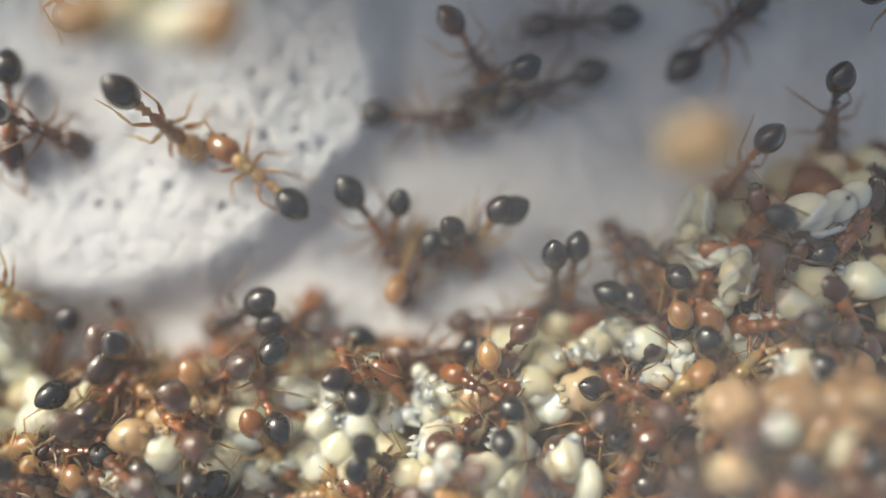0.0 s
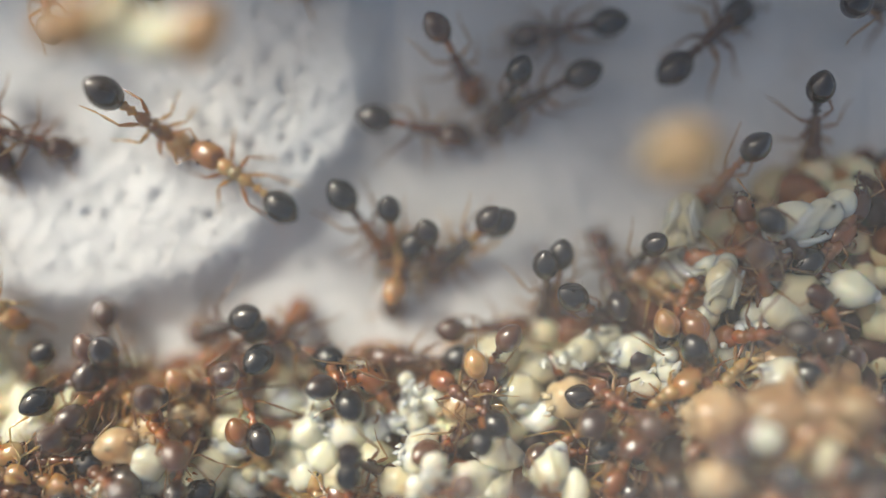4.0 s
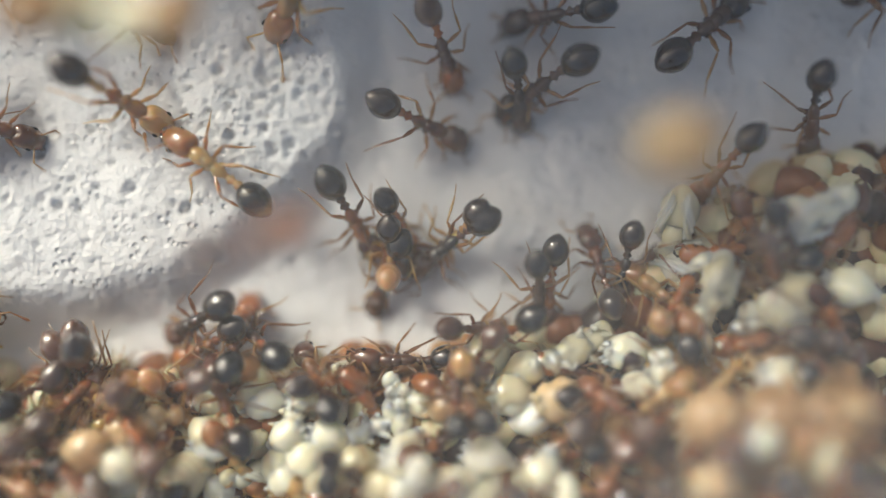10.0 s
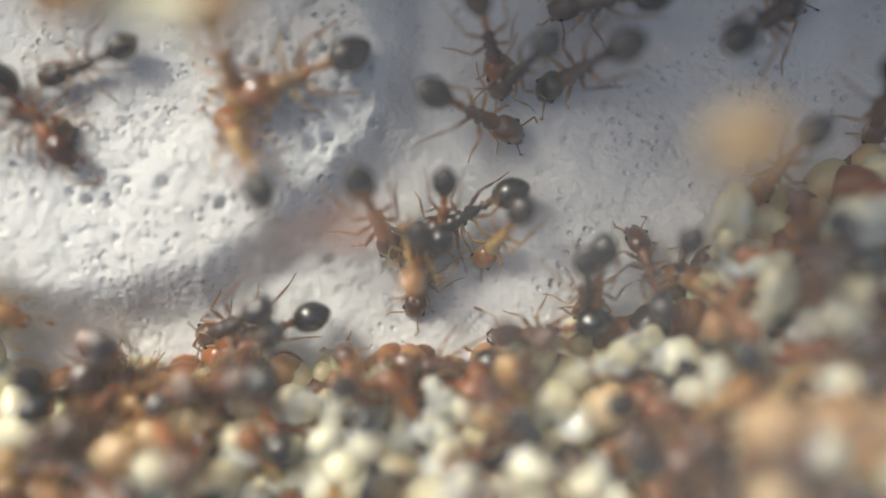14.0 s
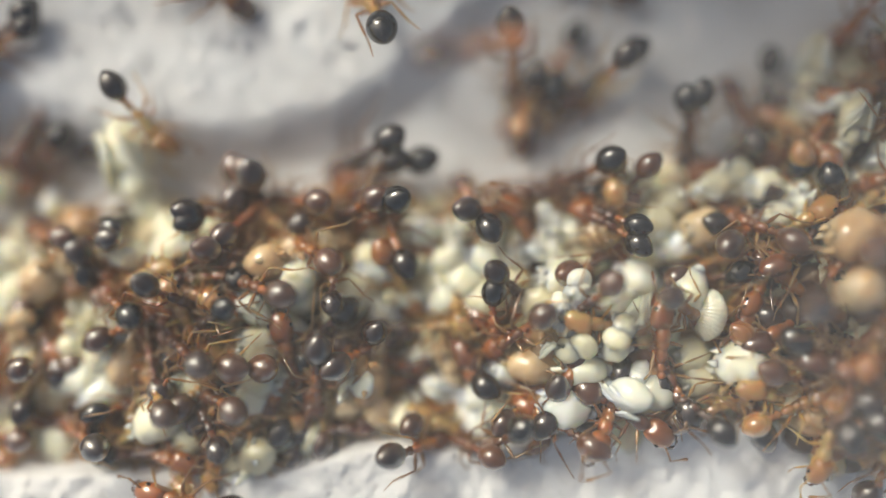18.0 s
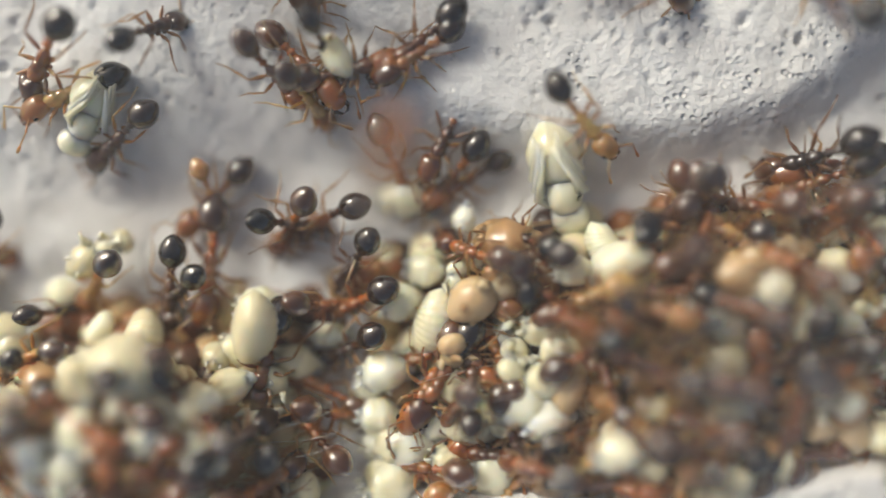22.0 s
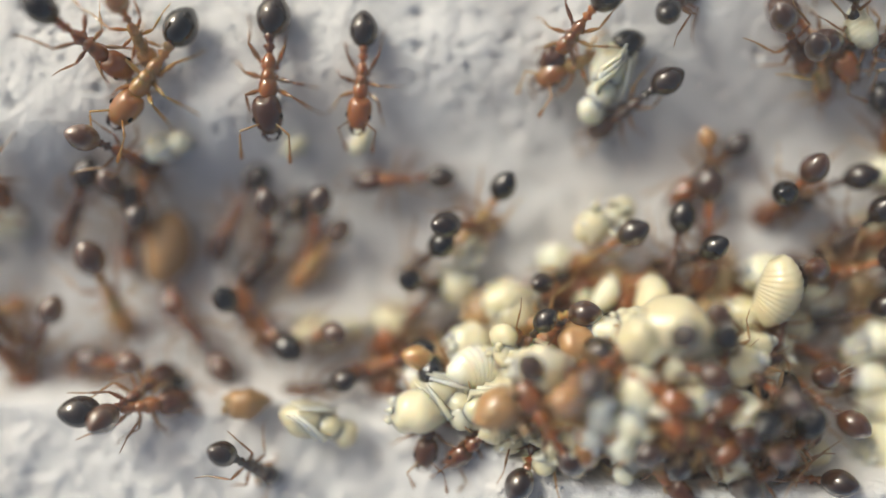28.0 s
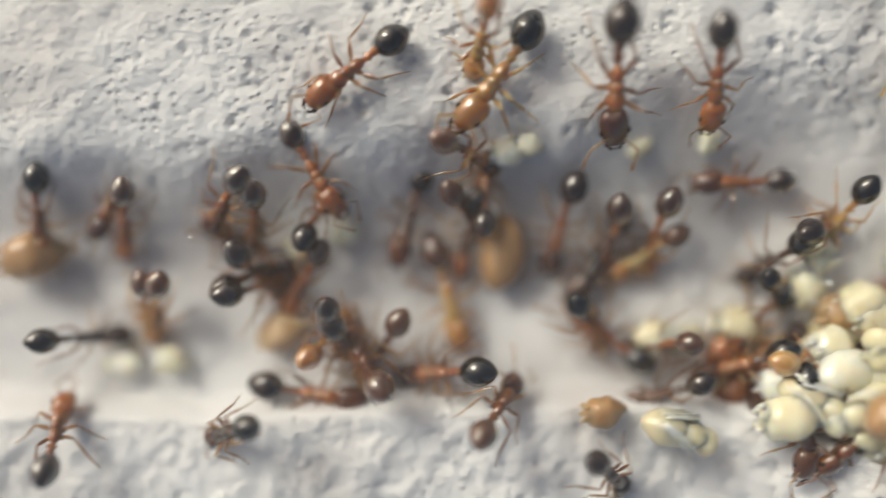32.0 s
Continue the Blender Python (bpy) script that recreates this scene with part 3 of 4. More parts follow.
fidgets(ant(-5.18, -3.29, -158, 0.75, 1.00, "red", -46, 1, -7, 4, 14))
fidgets(ant(-0.29, -0.56, -111, 0.29, 0.95, "brown", -27, 8, 4, 9, 15))
fidgets(ant(-17.89, -5.67, -3, 0.45, 0.90, "red", -46, -8, 15, -5, 16))
fidgets(ant(-15.31, 0.99, -139, 0.00, 1.04, "amber", 0, -1, -5, 0, 17))
fidgets(ant(-18.67, 2.99, -53, 0.49, 1.00, "red", -46, 6, 6, 5, 18))
fidgets(ant(-17.33, 2.49, -157, 0.47, 0.90, "brown", -50, -10, -14, 10, 19))
fidgets(ant(-17.64, 1.13, -62, 0.45, 0.85, "brown", -50, -3, -3, -4, 20))
fidgets(ant(-19.02, 0.54, -43, 0.43, 0.95, "red", -41, 4, 8, 1, 21))
fidgets(ant(-17.98, 0.50, -46, 0.00, 1.07, "red", 0, 11, -12, 6, 22))
fidgets(ant(-18.26, -0.14, -53, 0.47, 0.90, "pale", -50, -5, -1, 11, 23))
fidgets(ant(-14.54, -1.28, -121, 0.00, 1.00, "amber", 0, 2, 10, -3, 24))
fidgets(ant(-14.33, -2.24, -136, 0.22, 1.00, "amber", -19, 9, -10, 2, 25))
fidgets(ant(-16.02, -1.87, -69, 0.29, 1.00, "amber", -25, -7, 1, 7, 26))
fidgets(ant(-17.66, -3.24, -159, 0.36, 1.00, "amber", -32, 0, 12, 12, 27))
fidgets(ant(-16.79, -4.40, -127, 0.44, 0.95, "brown", -43, 7, -8, -2, 28))
fidgets(ant(-16.82, -5.35, -153, 0.44, 1.05, "amber", -37, -9, 3, 3, 29))
fidgets(ant(-11.18, -0.94, -47, 0.25, 0.95, "honey", -23, -2, 14, 8, 0))
fidgets(ant(-9.22, -3.43, 33, 0.76, 1.00, "brown", -47, 5, -6, 13, 1))
fidgets(ant(-8.05, -2.91, -80, 0.58, 1.10, "red", -50, -11, 5, -1, 2))
fidgets(ant(-19.24, -7.10, -111, 0.25, 1.11, "amber", 0, -4, -15, 4, 3))
fidgets(ant(-21.10, -7.52, -73, 0.73, 0.95, "amber", -47, 3, -4, 9, 4))
fidgets(ant(-22.39, -7.45, -118, 0.75, 0.95, "red", -50, 10, 7, -5, 5))
fidgets(ant(-16.96, -6.68, -161, 0.41, 1.00, "brown", -36, -6, -13, 0, 6))
fidgets(ant(-14.98, -7.60, -112, 0.25, 1.15, "red", 0, 1, -2, 5, 7))
fidgets(ant(-24.29, -0.11, -153, 0.00, 1.05, "honey", 0, 8, 9, 10, 8))
fidgets(ant(-4.90, -2.28, -157, 0.36, 1.00, "amber", -31, -8, -11, -4, 9))
fidgets(ant(-10.47, 3.21, -19, 0.36, 1.00, "red", -32, -1, 0, 1, 10))
fidgets(ant(-14.12, -8.03, -125, 0.78, 1.00, "red", -50, 6, 11, 6, 11))
fidgets(ant(-12.21, -3.88, 160, 0.72, 0.90, "brown", -50, -10, -9, 11, 12))
fidgets(ant(-8.55, -4.59, -12, 0.72, 0.90, "red", -49, -3, 2, -3, 13))
fidgets(ant(-10.07, -5.67, -27, 0.72, 0.90, "red", -50, 4, 13, 2, 14))
fidgets(ant(-17.63, -8.40, -20, 0.50, 0.95, "red", -50, -5, 4, 12, 16))
fidgets(ant(-24.43, 0.80, -128, 0.40, 1.10, "amber", -32, 2, 15, -2, 17))
fidgets(ant(-22.15, 1.26, 44, 0.44, 0.90, "brown", -46, 9, -5, 3, 18))
fidgets(ant(-22.99, -1.13, -143, 0.29, 1.00, "brown", -25, -7, 6, 8, 19))
fidgets(ant(-20.79, -2.56, -76, 0.26, 0.70, "gold", -33, 0, -14, 13, 20))
fidgets(ant(-21.72, -5.06, -102, 0.25, 1.00, "brown", -21, 7, -3, -1, 21))
fidgets(ant(-23.72, -4.83, -139, 0.42, 1.00, "pale", -38, -9, 8, 4, 22))
fidgets(ant(-21.32, -5.09, -151, 0.47, 0.90, "brown", -50, -2, -12, 9, 23))
fidgets(ant(-18.81, -3.48, 3, 0.50, 0.95, "brown", -50, 5, -1, -5, 24))
fidgets(ant(-20.80, -4.67, -97, 0.00, 1.23, "red", 0, 4, -13, 3, 7))
fidgets(ant(-25.09, -5.76, 16, 0.42, 0.80, "brown", -50, 11, -2, 8, 8))
fidgets(ant(-25.69, -7.23, -122, 0.60, 0.80, "brown", -40, -5, 9, 13, 9))
fidgets(ant(-18.46, -3.33, -131, 0.47, 1.00, "red", -43, 2, -11, -1, 10))
fidgets(ant(-31.41, -8.72, -160, 0.29, 0.90, "brown", -28, -4, -5, 6, 19))
fidgets(ant(-36.68, -4.46, -100, 0.24, 0.90, "red", -23, 3, 6, 11, 20))
fidgets(ant(-42.14, -3.72, -106, 0.53, 1.00, "red", -50, 10, -14, -3, 21))
fidgets(ant(-42.86, -4.59, 149, 0.00, 1.03, "red", 0, -6, -3, 2, 22))
fidgets(ant(-42.51, -5.85, 19, 0.53, 1.00, "amber", -50, 1, 8, 7, 23))
fidgets(ant(-45.32, -6.25, -100, 0.36, 0.85, "pale", -38, 8, -12, 12, 24))
fidgets(ant(-47.31, -7.25, 5, 0.41, 0.95, "brown", -39, -8, -1, -2, 25))
fidgets(ant(-48.18, -3.77, -97, 0.20, 0.95, "amber", -17, -1, 10, 3, 26))
fidgets(ant(-46.24, -3.55, -119, 0.00, 0.90, "amber", 0, 6, -10, 8, 27))
fidgets(ant(-28.41, -5.05, -140, 0.50, 0.95, "brown", -50, -10, 1, 13, 28))
fidgets(ant(-28.64, -5.98, -24, 0.45, 0.85, "brown", -50, -3, 12, -1, 29))
fidgets(ant(-38.95, -7.49, -128, 0.26, 0.95, "red", -23, 4, -8, 4, 0))
fidgets(ant(-42.55, -9.37, -156, 0.50, 0.95, "brown", -50, 11, 3, 9, 1))
fidgets(ant(-37.27, -8.10, -170, 0.28, 0.95, "red", -26, -5, 14, -5, 2))
fidgets(ant(-36.25, -9.05, 42, 0.53, 1.00, "red", -50, 2, -6, 0, 3))
fidgets(ant(-47.37, -9.73, 102, 0.48, 1.00, "red", -45, 9, 5, 5, 4))
fidgets(ant(-33.30, -10.51, -46, 0.47, 0.90, "brown", -49, -7, -15, 10, 5))
fidgets(ant(-29.33, -7.95, -156, 0.35, 1.00, "amber", -30, 0, -4, -4, 6))
fidgets(ant(-36.28, -3.40, 88, 0.30, 0.90, "red", -30, 7, 7, 1, 7))
fidgets(ant(-9.49, 6.52, 110, 0.39, 1.00, "red", -34, -9, -13, 6, 8))
fidgets(ant(-14.14, -2.37, -150, 0.00, 0.99, "red", 0, -2, -2, 11, 9))
fidgets(ant(-16.90, 0.46, 9, 0.00, 1.02, "red", 0, 5, 9, -3, 10))
fidgets(ant(-21.00, -7.39, -65, 0.59, 0.95, "red", -32, -11, -11, 2, 11))
fidgets(ant(-12.16, -4.25, -177, 0.72, 0.95, "red", -45, -4, 0, 7, 12))
fidgets(ant(-17.94, -7.86, 151, 0.00, 0.95, "red", 0, 3, 11, 12, 13))
fidgets(ant(-15.25, 0.68, -147, 0.00, 0.96, "amber", 0, 10, -9, -2, 14))
fidgets(ant(-20.86, -2.88, -138, 0.00, 0.98, "red", 0, -6, 2, 3, 15))
fidgets(ant(-19.32, -10.02, 19, 0.78, 1.00, "red", -50, 1, 13, 8, 16))
fidgets(ant(-18.98, -9.74, -117, 0.77, 1.00, "brown", -49, 8, -7, 13, 17))
fidgets(ant(-18.51, -10.85, -177, 0.46, 1.00, "red", -42, -8, 4, -1, 18))
fidgets(ant(-19.88, -8.96, 32, 0.78, 1.00, "brown", -50, -1, 15, 4, 19))
fidgets(ant(-17.88, -9.15, 139, 0.45, 1.00, "red", -41, 6, -5, 9, 20))
fidgets(ant(-20.34, -10.88, 9, 0.78, 1.00, "brown", -50, -10, 6, -5, 21))
fidgets(ant(-20.06, -8.31, 138, 0.73, 1.00, "red", -45, -3, -14, 0, 22))
fidgets(ant(-42.91, -3.42, -127, 0.48, 1.00, "red", -44, 4, -3, 5, 23))
fidgets(ant(-42.50, -5.28, -46, 0.53, 1.00, "red", -50, 11, 8, 10, 24))
fidgets(ant(-40.57, -3.90, 61, 0.34, 0.95, "amber", -32, -5, -12, -4, 25))
fidgets(ant(-40.28, -6.74, -72, 0.50, 0.95, "red", -50, 2, -1, 1, 26))
fidgets(ant(-36.62, -3.80, -53, 0.42, 0.95, "red", -41, 9, 10, 6, 27))
fidgets(ant(-36.81, -2.32, -30, 0.48, 0.95, "red", -47, -7, -10, 11, 28))
fidgets(ant(-33.50, -6.83, -54, 0.42, 0.95, "amber", -40, 0, 1, -3, 29))
fidgets(ant(-31.52, -4.46, -99, 0.36, 1.00, "red", -31, 7, 12, 2, 0))
fidgets(ant(-32.92, -4.50, -99, 0.42, 1.00, "red", -38, -9, -8, 7, 1))
fidgets(ant(-27.55, -4.42, 6, 0.53, 1.00, "amber", -50, -2, 3, 12, 2))
fidgets(ant(-31.33, -7.38, -161, 0.45, 0.90, "red", -47, 5, 14, -2, 3))
fidgets(ant(-42.50, -5.59, 34, 0.46, 1.00, "brown", -42, -11, -6, 3, 4))
fidgets(ant(-45.10, -6.27, -113, 0.40, 0.95, "pale", -38, -4, 5, 8, 5))
fidgets(ant(-45.85, -3.93, -112, 0.39, 0.95, "red", -37, 3, -15, 13, 6))
fidgets(ant(-41.08, -5.68, -121, 0.29, 0.95, "red", -26, 10, -4, -1, 7))
fidgets(ant(-40.52, -7.30, 50, 0.47, 0.90, "gold", -50, -6, 7, 4, 8))
fidgets(ant(-7.46, -5.59, 158, 0.73, 1.00, "red", -44, 1, -13, 9, 9))
fidgets(ant(-9.38, -7.20, 158, 0.75, 1.00, "red", -46, 8, -2, -5, 10))
fidgets(ant(-6.03, -4.54, 152, 0.78, 1.00, "red", -50, -8, 9, 0, 11))
fidgets(ant(-5.04, -7.12, 22, 0.71, 1.00, "red", -41, -1, -11, 5, 12))
fidgets(ant(-11.08, -6.13, 154, 0.75, 0.95, "amber", -50, 6, 0, 10, 13))
fidgets(ant(-8.35, -8.29, 173, 0.78, 1.00, "red", -50, -10, 11, -4, 14))


# Ants that walk about: seconds, place, heading and pitch.
travels(ant(-7.08, 3.47, -41, 0.0, 1.15, "honey", 0, 0, -2, 1, 1),
        (0, -7.08, 3.47, -41, -40), (9, -7.19, 3.93, -34, -32), (11, -7.21, 3.85, -28, -30), (12, -5.22, 4.81, -106, -19), (15, -5.28, 4.68, -65, -43))
travels(ant(-4.60, 2.05, 144, 0.0, 1.14, "honey", 0, 7, 9, 6, 2),
        (0, -4.60, 2.05, 144, 0), (9, -4.69, 2.18, 146, 0), (12, -4.79, 2.18, 137, 0), (15, -4.67, 2.16, 117, -39), (15.5, -4.29, 1.83, 111, -41), (17.5, -4.78, 1.81, 116, -44), (19, -4.90, 1.80, 115, -45))
travels(ant(-2.73, 8.90, -120, 0.0, 1.23, "honey", 0, -1, -7, 11, 3),
        (0, -2.73, 8.90, -120, -50), (9, -2.03, 7.53, -123, -50), (12, -3.50, 4.41, -137, 0), (15, -3.73, 4.12, -162, 0), (15.5, -3.67, 3.54, -154, -38), (17.5, -3.51, 4.11, -160, 0))
travels(ant(-11.11, 3.46, -85, 0.0, 1.10, "amber", 0, 6, 4, -1, 4),
        (0, -11.11, 3.46, -85, 0), (9, -11.14, 3.79, -84, -34), (12, -10.56, 3.62, -90, 0), (15, -9.72, 2.87, -33, 0), (15.5, -9.43, 2.67, -31, -42))
travels(ant(-9.16, 7.62, -14, 0.0, 0.91, "brown", 0, -2, -12, 4, 5),
        (0, -9.16, 7.62, -14, -49), (9, -6.47, 6.12, 40, -45), (12, -8.57, 4.37, -125, -22), (15, -8.93, 4.52, -175, 0), (15.5, -8.92, 3.99, -180, 0))
travels(ant(-1.53, 0.77, -55, 0.0, 1.10, "amber", 0, 5, -1, 9, 6),
        (0, -1.53, 0.77, -55, -30), (9, -1.23, 1.05, -52, -31), (12, -1.72, 1.08, -72, -46), (15, -1.77, 1.13, -66, -45), (15.5, -1.39, 1.12, -69, -50), (17.5, -1.17, 1.20, -80, -50))
travels(ant(1.37, 0.45, -145, 0.0, 1.09, "brown", 0, -3, 10, -3, 7),
        (0, 1.37, 0.45, -145, -20), (9, 1.46, 0.18, -139, -24), (12, 1.00, 0.78, -145, -31), (15, 0.47, 1.00, -150, 0), (15.5, 0.69, 0.90, -152, 0), (17.5, 1.21, 0.48, -141, 0), (19, 1.52, 0.57, -131, -48))
travels(ant(-0.88, 0.67, -108, 0.0, 0.90, "amber", 0, 4, -6, 2, 8),
        (0, -0.88, 0.67, -108, -39), (9, -0.32, 0.95, -69, -50), (12, 0.33, 1.19, -31, -48), (15, -0.05, 1.21, -119, -40), (15.5, 0.13, 1.03, -118, -46), (17.5, 0.19, 0.88, -118, 0))
travels(ant(-0.59, -0.38, 71, 0.0, 0.90, "gold", 0, -4, 5, 7, 9),
        (0, -0.59, -0.38, 71, -30), (9, -0.33, -0.16, 98, -50), (12, -0.04, -0.39, 64, -46), (15, -1.02, -0.28, 113, -50), (17.5, -0.83, -0.53, 68, -49), (19, -0.27, -0.27, 85, -24))
travels(ant(0.93, 0.24, -56, 0.0, 0.90, "amber", 0, 3, -11, 12, 10),
        (0, 0.93, 0.24, -56, -50), (9, -0.24, 0.28, -122, -50), (12, -0.31, -0.01, -44, -50), (15, -0.67, -0.05, -114, -43))
travels(ant(-0.16, 3.61, -4, 0.0, 1.08, "amber", 0, -5, 0, 0, 11),
        (0, -0.16, 3.61, -4, 0), (9, 0.42, 3.40, -25, -25), (12, 0.41, 3.50, -25, -33), (15, 0.70, 3.52, -21, -22), (15.5, 1.17, 3.22, -17, 0))
travels(ant(3.10, 4.39, -160, 0.0, 1.15, "brown", 0, 2, 11, 5, 12),
        (0, 3.10, 4.39, -160, 0), (9, 3.78, 4.41, -145, -34), (12, 3.71, 4.62, -151, -36), (15, 3.70, 4.79, -154, -45))
travels(ant(1.99, 4.50, -158, 0.0, 0.95, "brown", 0, -6, -5, 10, 13),
        (0, 1.99, 4.50, -158, -39), (9, 3.31, 4.16, -52, -48), (12, 2.12, 4.83, -139, -50), (15, 2.12, 4.74, -142, -50))
travels(ant(3.97, 6.23, -177, 0.0, 1.10, "brown", 0, 1, 6, -2, 14),
        (0, 3.97, 6.23, -177, 0), (9, 4.09, 6.12, -171, -28), (12, 4.12, 6.31, -180, -30))
travels(ant(1.10, 5.33, -53, 0.0, 1.00, "red", 0, -7, -10, 3, 15),
        (0, 1.10, 5.33, -53, -27), (9, 0.98, 5.47, -68, -36), (12, 1.00, 5.51, -69, -38))
travels(ant(7.94, 5.94, 44, 0.0, 1.20, "brown", 0, 0, 1, 8, 16),
        (0, 7.94, 5.94, 44, 0), (9, 7.85, 5.82, 44, -24), (12, 7.76, 5.76, 42, 0), (15, 7.70, 5.74, 33, -43))
travels(ant(10.60, 3.75, -81, 0.0, 1.00, "brown", 0, 7, 12, -4, 17),
        (0, 10.60, 3.75, -81, -37), (9, 10.47, 3.79, -77, -38), (12, 10.59, 3.91, -79, -39), (15, 10.65, 4.14, -79, -49))
travels(ant(11.73, 6.80, 22, 0.0, 1.10, "brown", 0, -1, -4, 1, 18),
        (0, 11.73, 6.80, 22, -48), (9, 11.62, 6.58, 19, -47), (12, 11.56, 6.73, 20, -50))
travels(ant(8.44, 2.39, -125, 0.0, 1.00, "red", 0, 6, 7, 6, 19),
        (0, 8.44, 2.39, -125, -42), (9, 8.35, 2.41, -126, -39), (12, 8.44, 2.46, -124, -41), (15, 8.50, 2.51, -123, -37))
travels(ant(9.53, 0.35, -38, 0.0, 0.95, "brown", 0, -2, -9, 11, 20),
        (0, 9.53, 0.35, -38, -24), (9, 9.41, 0.59, -52, -39), (12, 9.37, 0.46, -40, -40), (15, 9.35, 0.49, -39, -44))
travels(ant(8.47, -0.59, -69, 0.0, 0.95, "red", 0, 5, 2, -1, 21),
        (0, 8.47, -0.59, -69, -45), (9, 8.92, 0.17, -51, -46), (12, 8.66, -0.49, -42, -50), (15, 8.51, -0.41, -66, -50))
travels(ant(8.96, -1.76, -169, 0.0, 1.00, "red", 0, -3, 13, 4, 22),
        (0, 8.96, -1.76, -169, -50), (9, 8.98, -1.96, -156, -45), (12, 9.05, -1.91, -160, -50), (15, 9.01, -1.97, -152, -49))
travels(ant(3.37, -0.68, -86, 0.0, 0.95, "brown", 0, 4, -3, 9, 23),
        (0, 3.37, -0.68, -86, -43), (9, 3.58, -0.66, -80, -50), (12, 3.54, -0.65, -85, -50), (15, 3.51, -0.59, -84, -50), (15.5, 3.61, -0.71, -80, -49), (17.5, 3.69, -0.85, -81, -35))
travels(ant(6.23, -0.42, 135, 0.0, 0.89, "brown", 0, -4, 8, -3, 24),
        (0, 6.23, -0.42, 135, -50), (6, 5.97, 0.22, 273, -49), (9, 5.85, -0.17, 272, -31), (12, 5.79, -0.13, 266, -38), (15, 5.93, -0.13, 269, -42), (17.5, 6.01, 0.08, 269, 0))
travels(ant(5.87, -1.80, -32, 0.0, 1.04, "amber", 0, 3, -8, 2, 25),
        (0, 5.87, -1.80, -32, 0), (3, 4.88, -1.33, -29, -34), (9, 2.80, -2.03, -144, -47), (12, 2.90, -1.74, -165, -30), (15, 2.52, -2.02, -170, 0), (15.5, 2.39, -2.03, -166, -37), (17.5, 1.06, -2.11, -155, -50))
travels(ant(1.97, -1.86, 6, 0.0, 0.90, "red", 0, -5, 3, 7, 26),
        (0, 1.97, -1.86, 6, 0), (9, 1.76, -1.92, 3, -43), (12, 1.71, -1.91, -13, -50), (15, 1.89, -2.20, -31, -50))
travels(ant(1.99, -4.30, 76, 0.0, 0.85, "amber", 0, 2, -13, 12, 27),
        (0, 1.99, -4.30, 76, -44), (9, 1.51, -3.74, 80, -47), (12, 1.18, -3.51, 109, -46), (15, 1.58, -3.47, 151, -42))
travels(ant(-3.21, -2.29, 172, 0.0, 1.09, "amber", 0, -6, -2, 0, 28),
        (0, -3.21, -2.29, 172, 0), (9, -3.21, -2.37, 136, -48), (12, -4.13, -2.13, 184, -39), (15, -4.46, -2.02, 198, 0), (15.5, -4.02, -1.84, 188, -35), (17.5, -4.48, -2.22, 195, -27), (19, -4.76, -2.08, 191, 0))
travels(ant(-3.67, -2.26, 59, 0.0, 1.05, "amber", 0, 1, 9, 5, 29),
        (0, -3.67, -2.26, 59, -50), (9, -3.79, -2.35, 62, -50), (12, -4.93, -2.57, 162, -46), (15, -4.54, -3.33, 213, -50))
travels(ant(-8.50, -2.41, -81, 0.0, 1.00, "red", 0, -7, -7, 10, 0),
        (0, -8.50, -2.41, -81, 0), (9, -8.23, -2.95, -95, -30), (12, -8.23, -2.81, -95, -41), (15, -8.22, -3.12, -86, -37))
travels(ant(-10.18, -2.63, -121, 0.0, 1.00, "amber", 0, 0, 4, -2, 1),
        (0, -10.18, -2.63, -121, -28), (9, -10.53, -3.53, -152, -50), (12, -10.14, -3.30, -146, -50), (15, -8.98, -3.64, -3, -36))
travels(ant(-6.10, -4.09, -79, 0.0, 1.00, "red", 0, 7, -12, 3, 2),
        (0, -6.10, -4.09, -79, -50), (9, -7.26, -3.70, -130, -50), (12, -5.65, -4.04, -116, -47), (15, -6.63, -3.17, -186, -50))
travels(ant(-15.14, -7.62, -124, 0.0, 1.18, "amber", 0, -3, -5, 8, 7),
        (19, -15.14, -7.62, -124, 0), (20.5, -14.94, -7.70, -119, 0), (21.2, -15.13, -7.53, -119, 0), (22.2, -14.68, -7.48, -128, 0))
travels(ant(-13.89, -8.10, 77, 0.0, 0.90, "brown", 0, 4, 6, -4, 8),
        (19, -13.89, -8.10, 77, -19), (20.5, -13.90, -7.88, 91, -33), (21.2, -14.12, -7.66, 90, -31), (22.2, -13.83, -7.83, 87, -37))
travels(ant(-32.51, -0.45, -89, 0.0, 1.25, "amber", 0, 3, 10, 10, 25),
        (29, -32.51, -0.45, -89, 0), (30, -32.48, -0.46, -92, -20), (31, -32.65, -0.42, -91, 0), (32, -32.98, -0.55, -90, -23))
travels(ant(-30.11, -0.56, -92, 0.0, 1.05, "amber", 0, -5, -6, -2, 26),
        (29, -30.11, -0.56, -92, 0), (31, -30.25, -0.49, -92, -25), (32, -30.44, -0.49, -91, -26))
travels(ant(-37.26, 0.39, -41, 0.0, 1.08, "amber", 0, 2, 5, 3, 27),
        (29, -37.26, 0.39, -41, -33), (30, -37.16, 0.40, -64, -38), (31, -37.84, 0.09, -85, 0), (32, -39.62, -0.32, -143, 0))
travels(ant(-35.58, -0.53, -127, 0.0, 1.23, "honey", 0, -6, -11, 8, 28),
        (29, -35.58, -0.53, -127, 0), (31, -35.48, -0.51, -128, 0), (32, -35.95, -0.56, -127, 0))
travels(ant(-35.99, 0.80, -73, 0.0, 0.90, "gold", 0, 1, 0, -4, 29),
        (29, -35.99, 0.80, -73, -50), (31, -35.81, 0.75, -98, -46), (32, -36.26, 0.62, -106, -46))
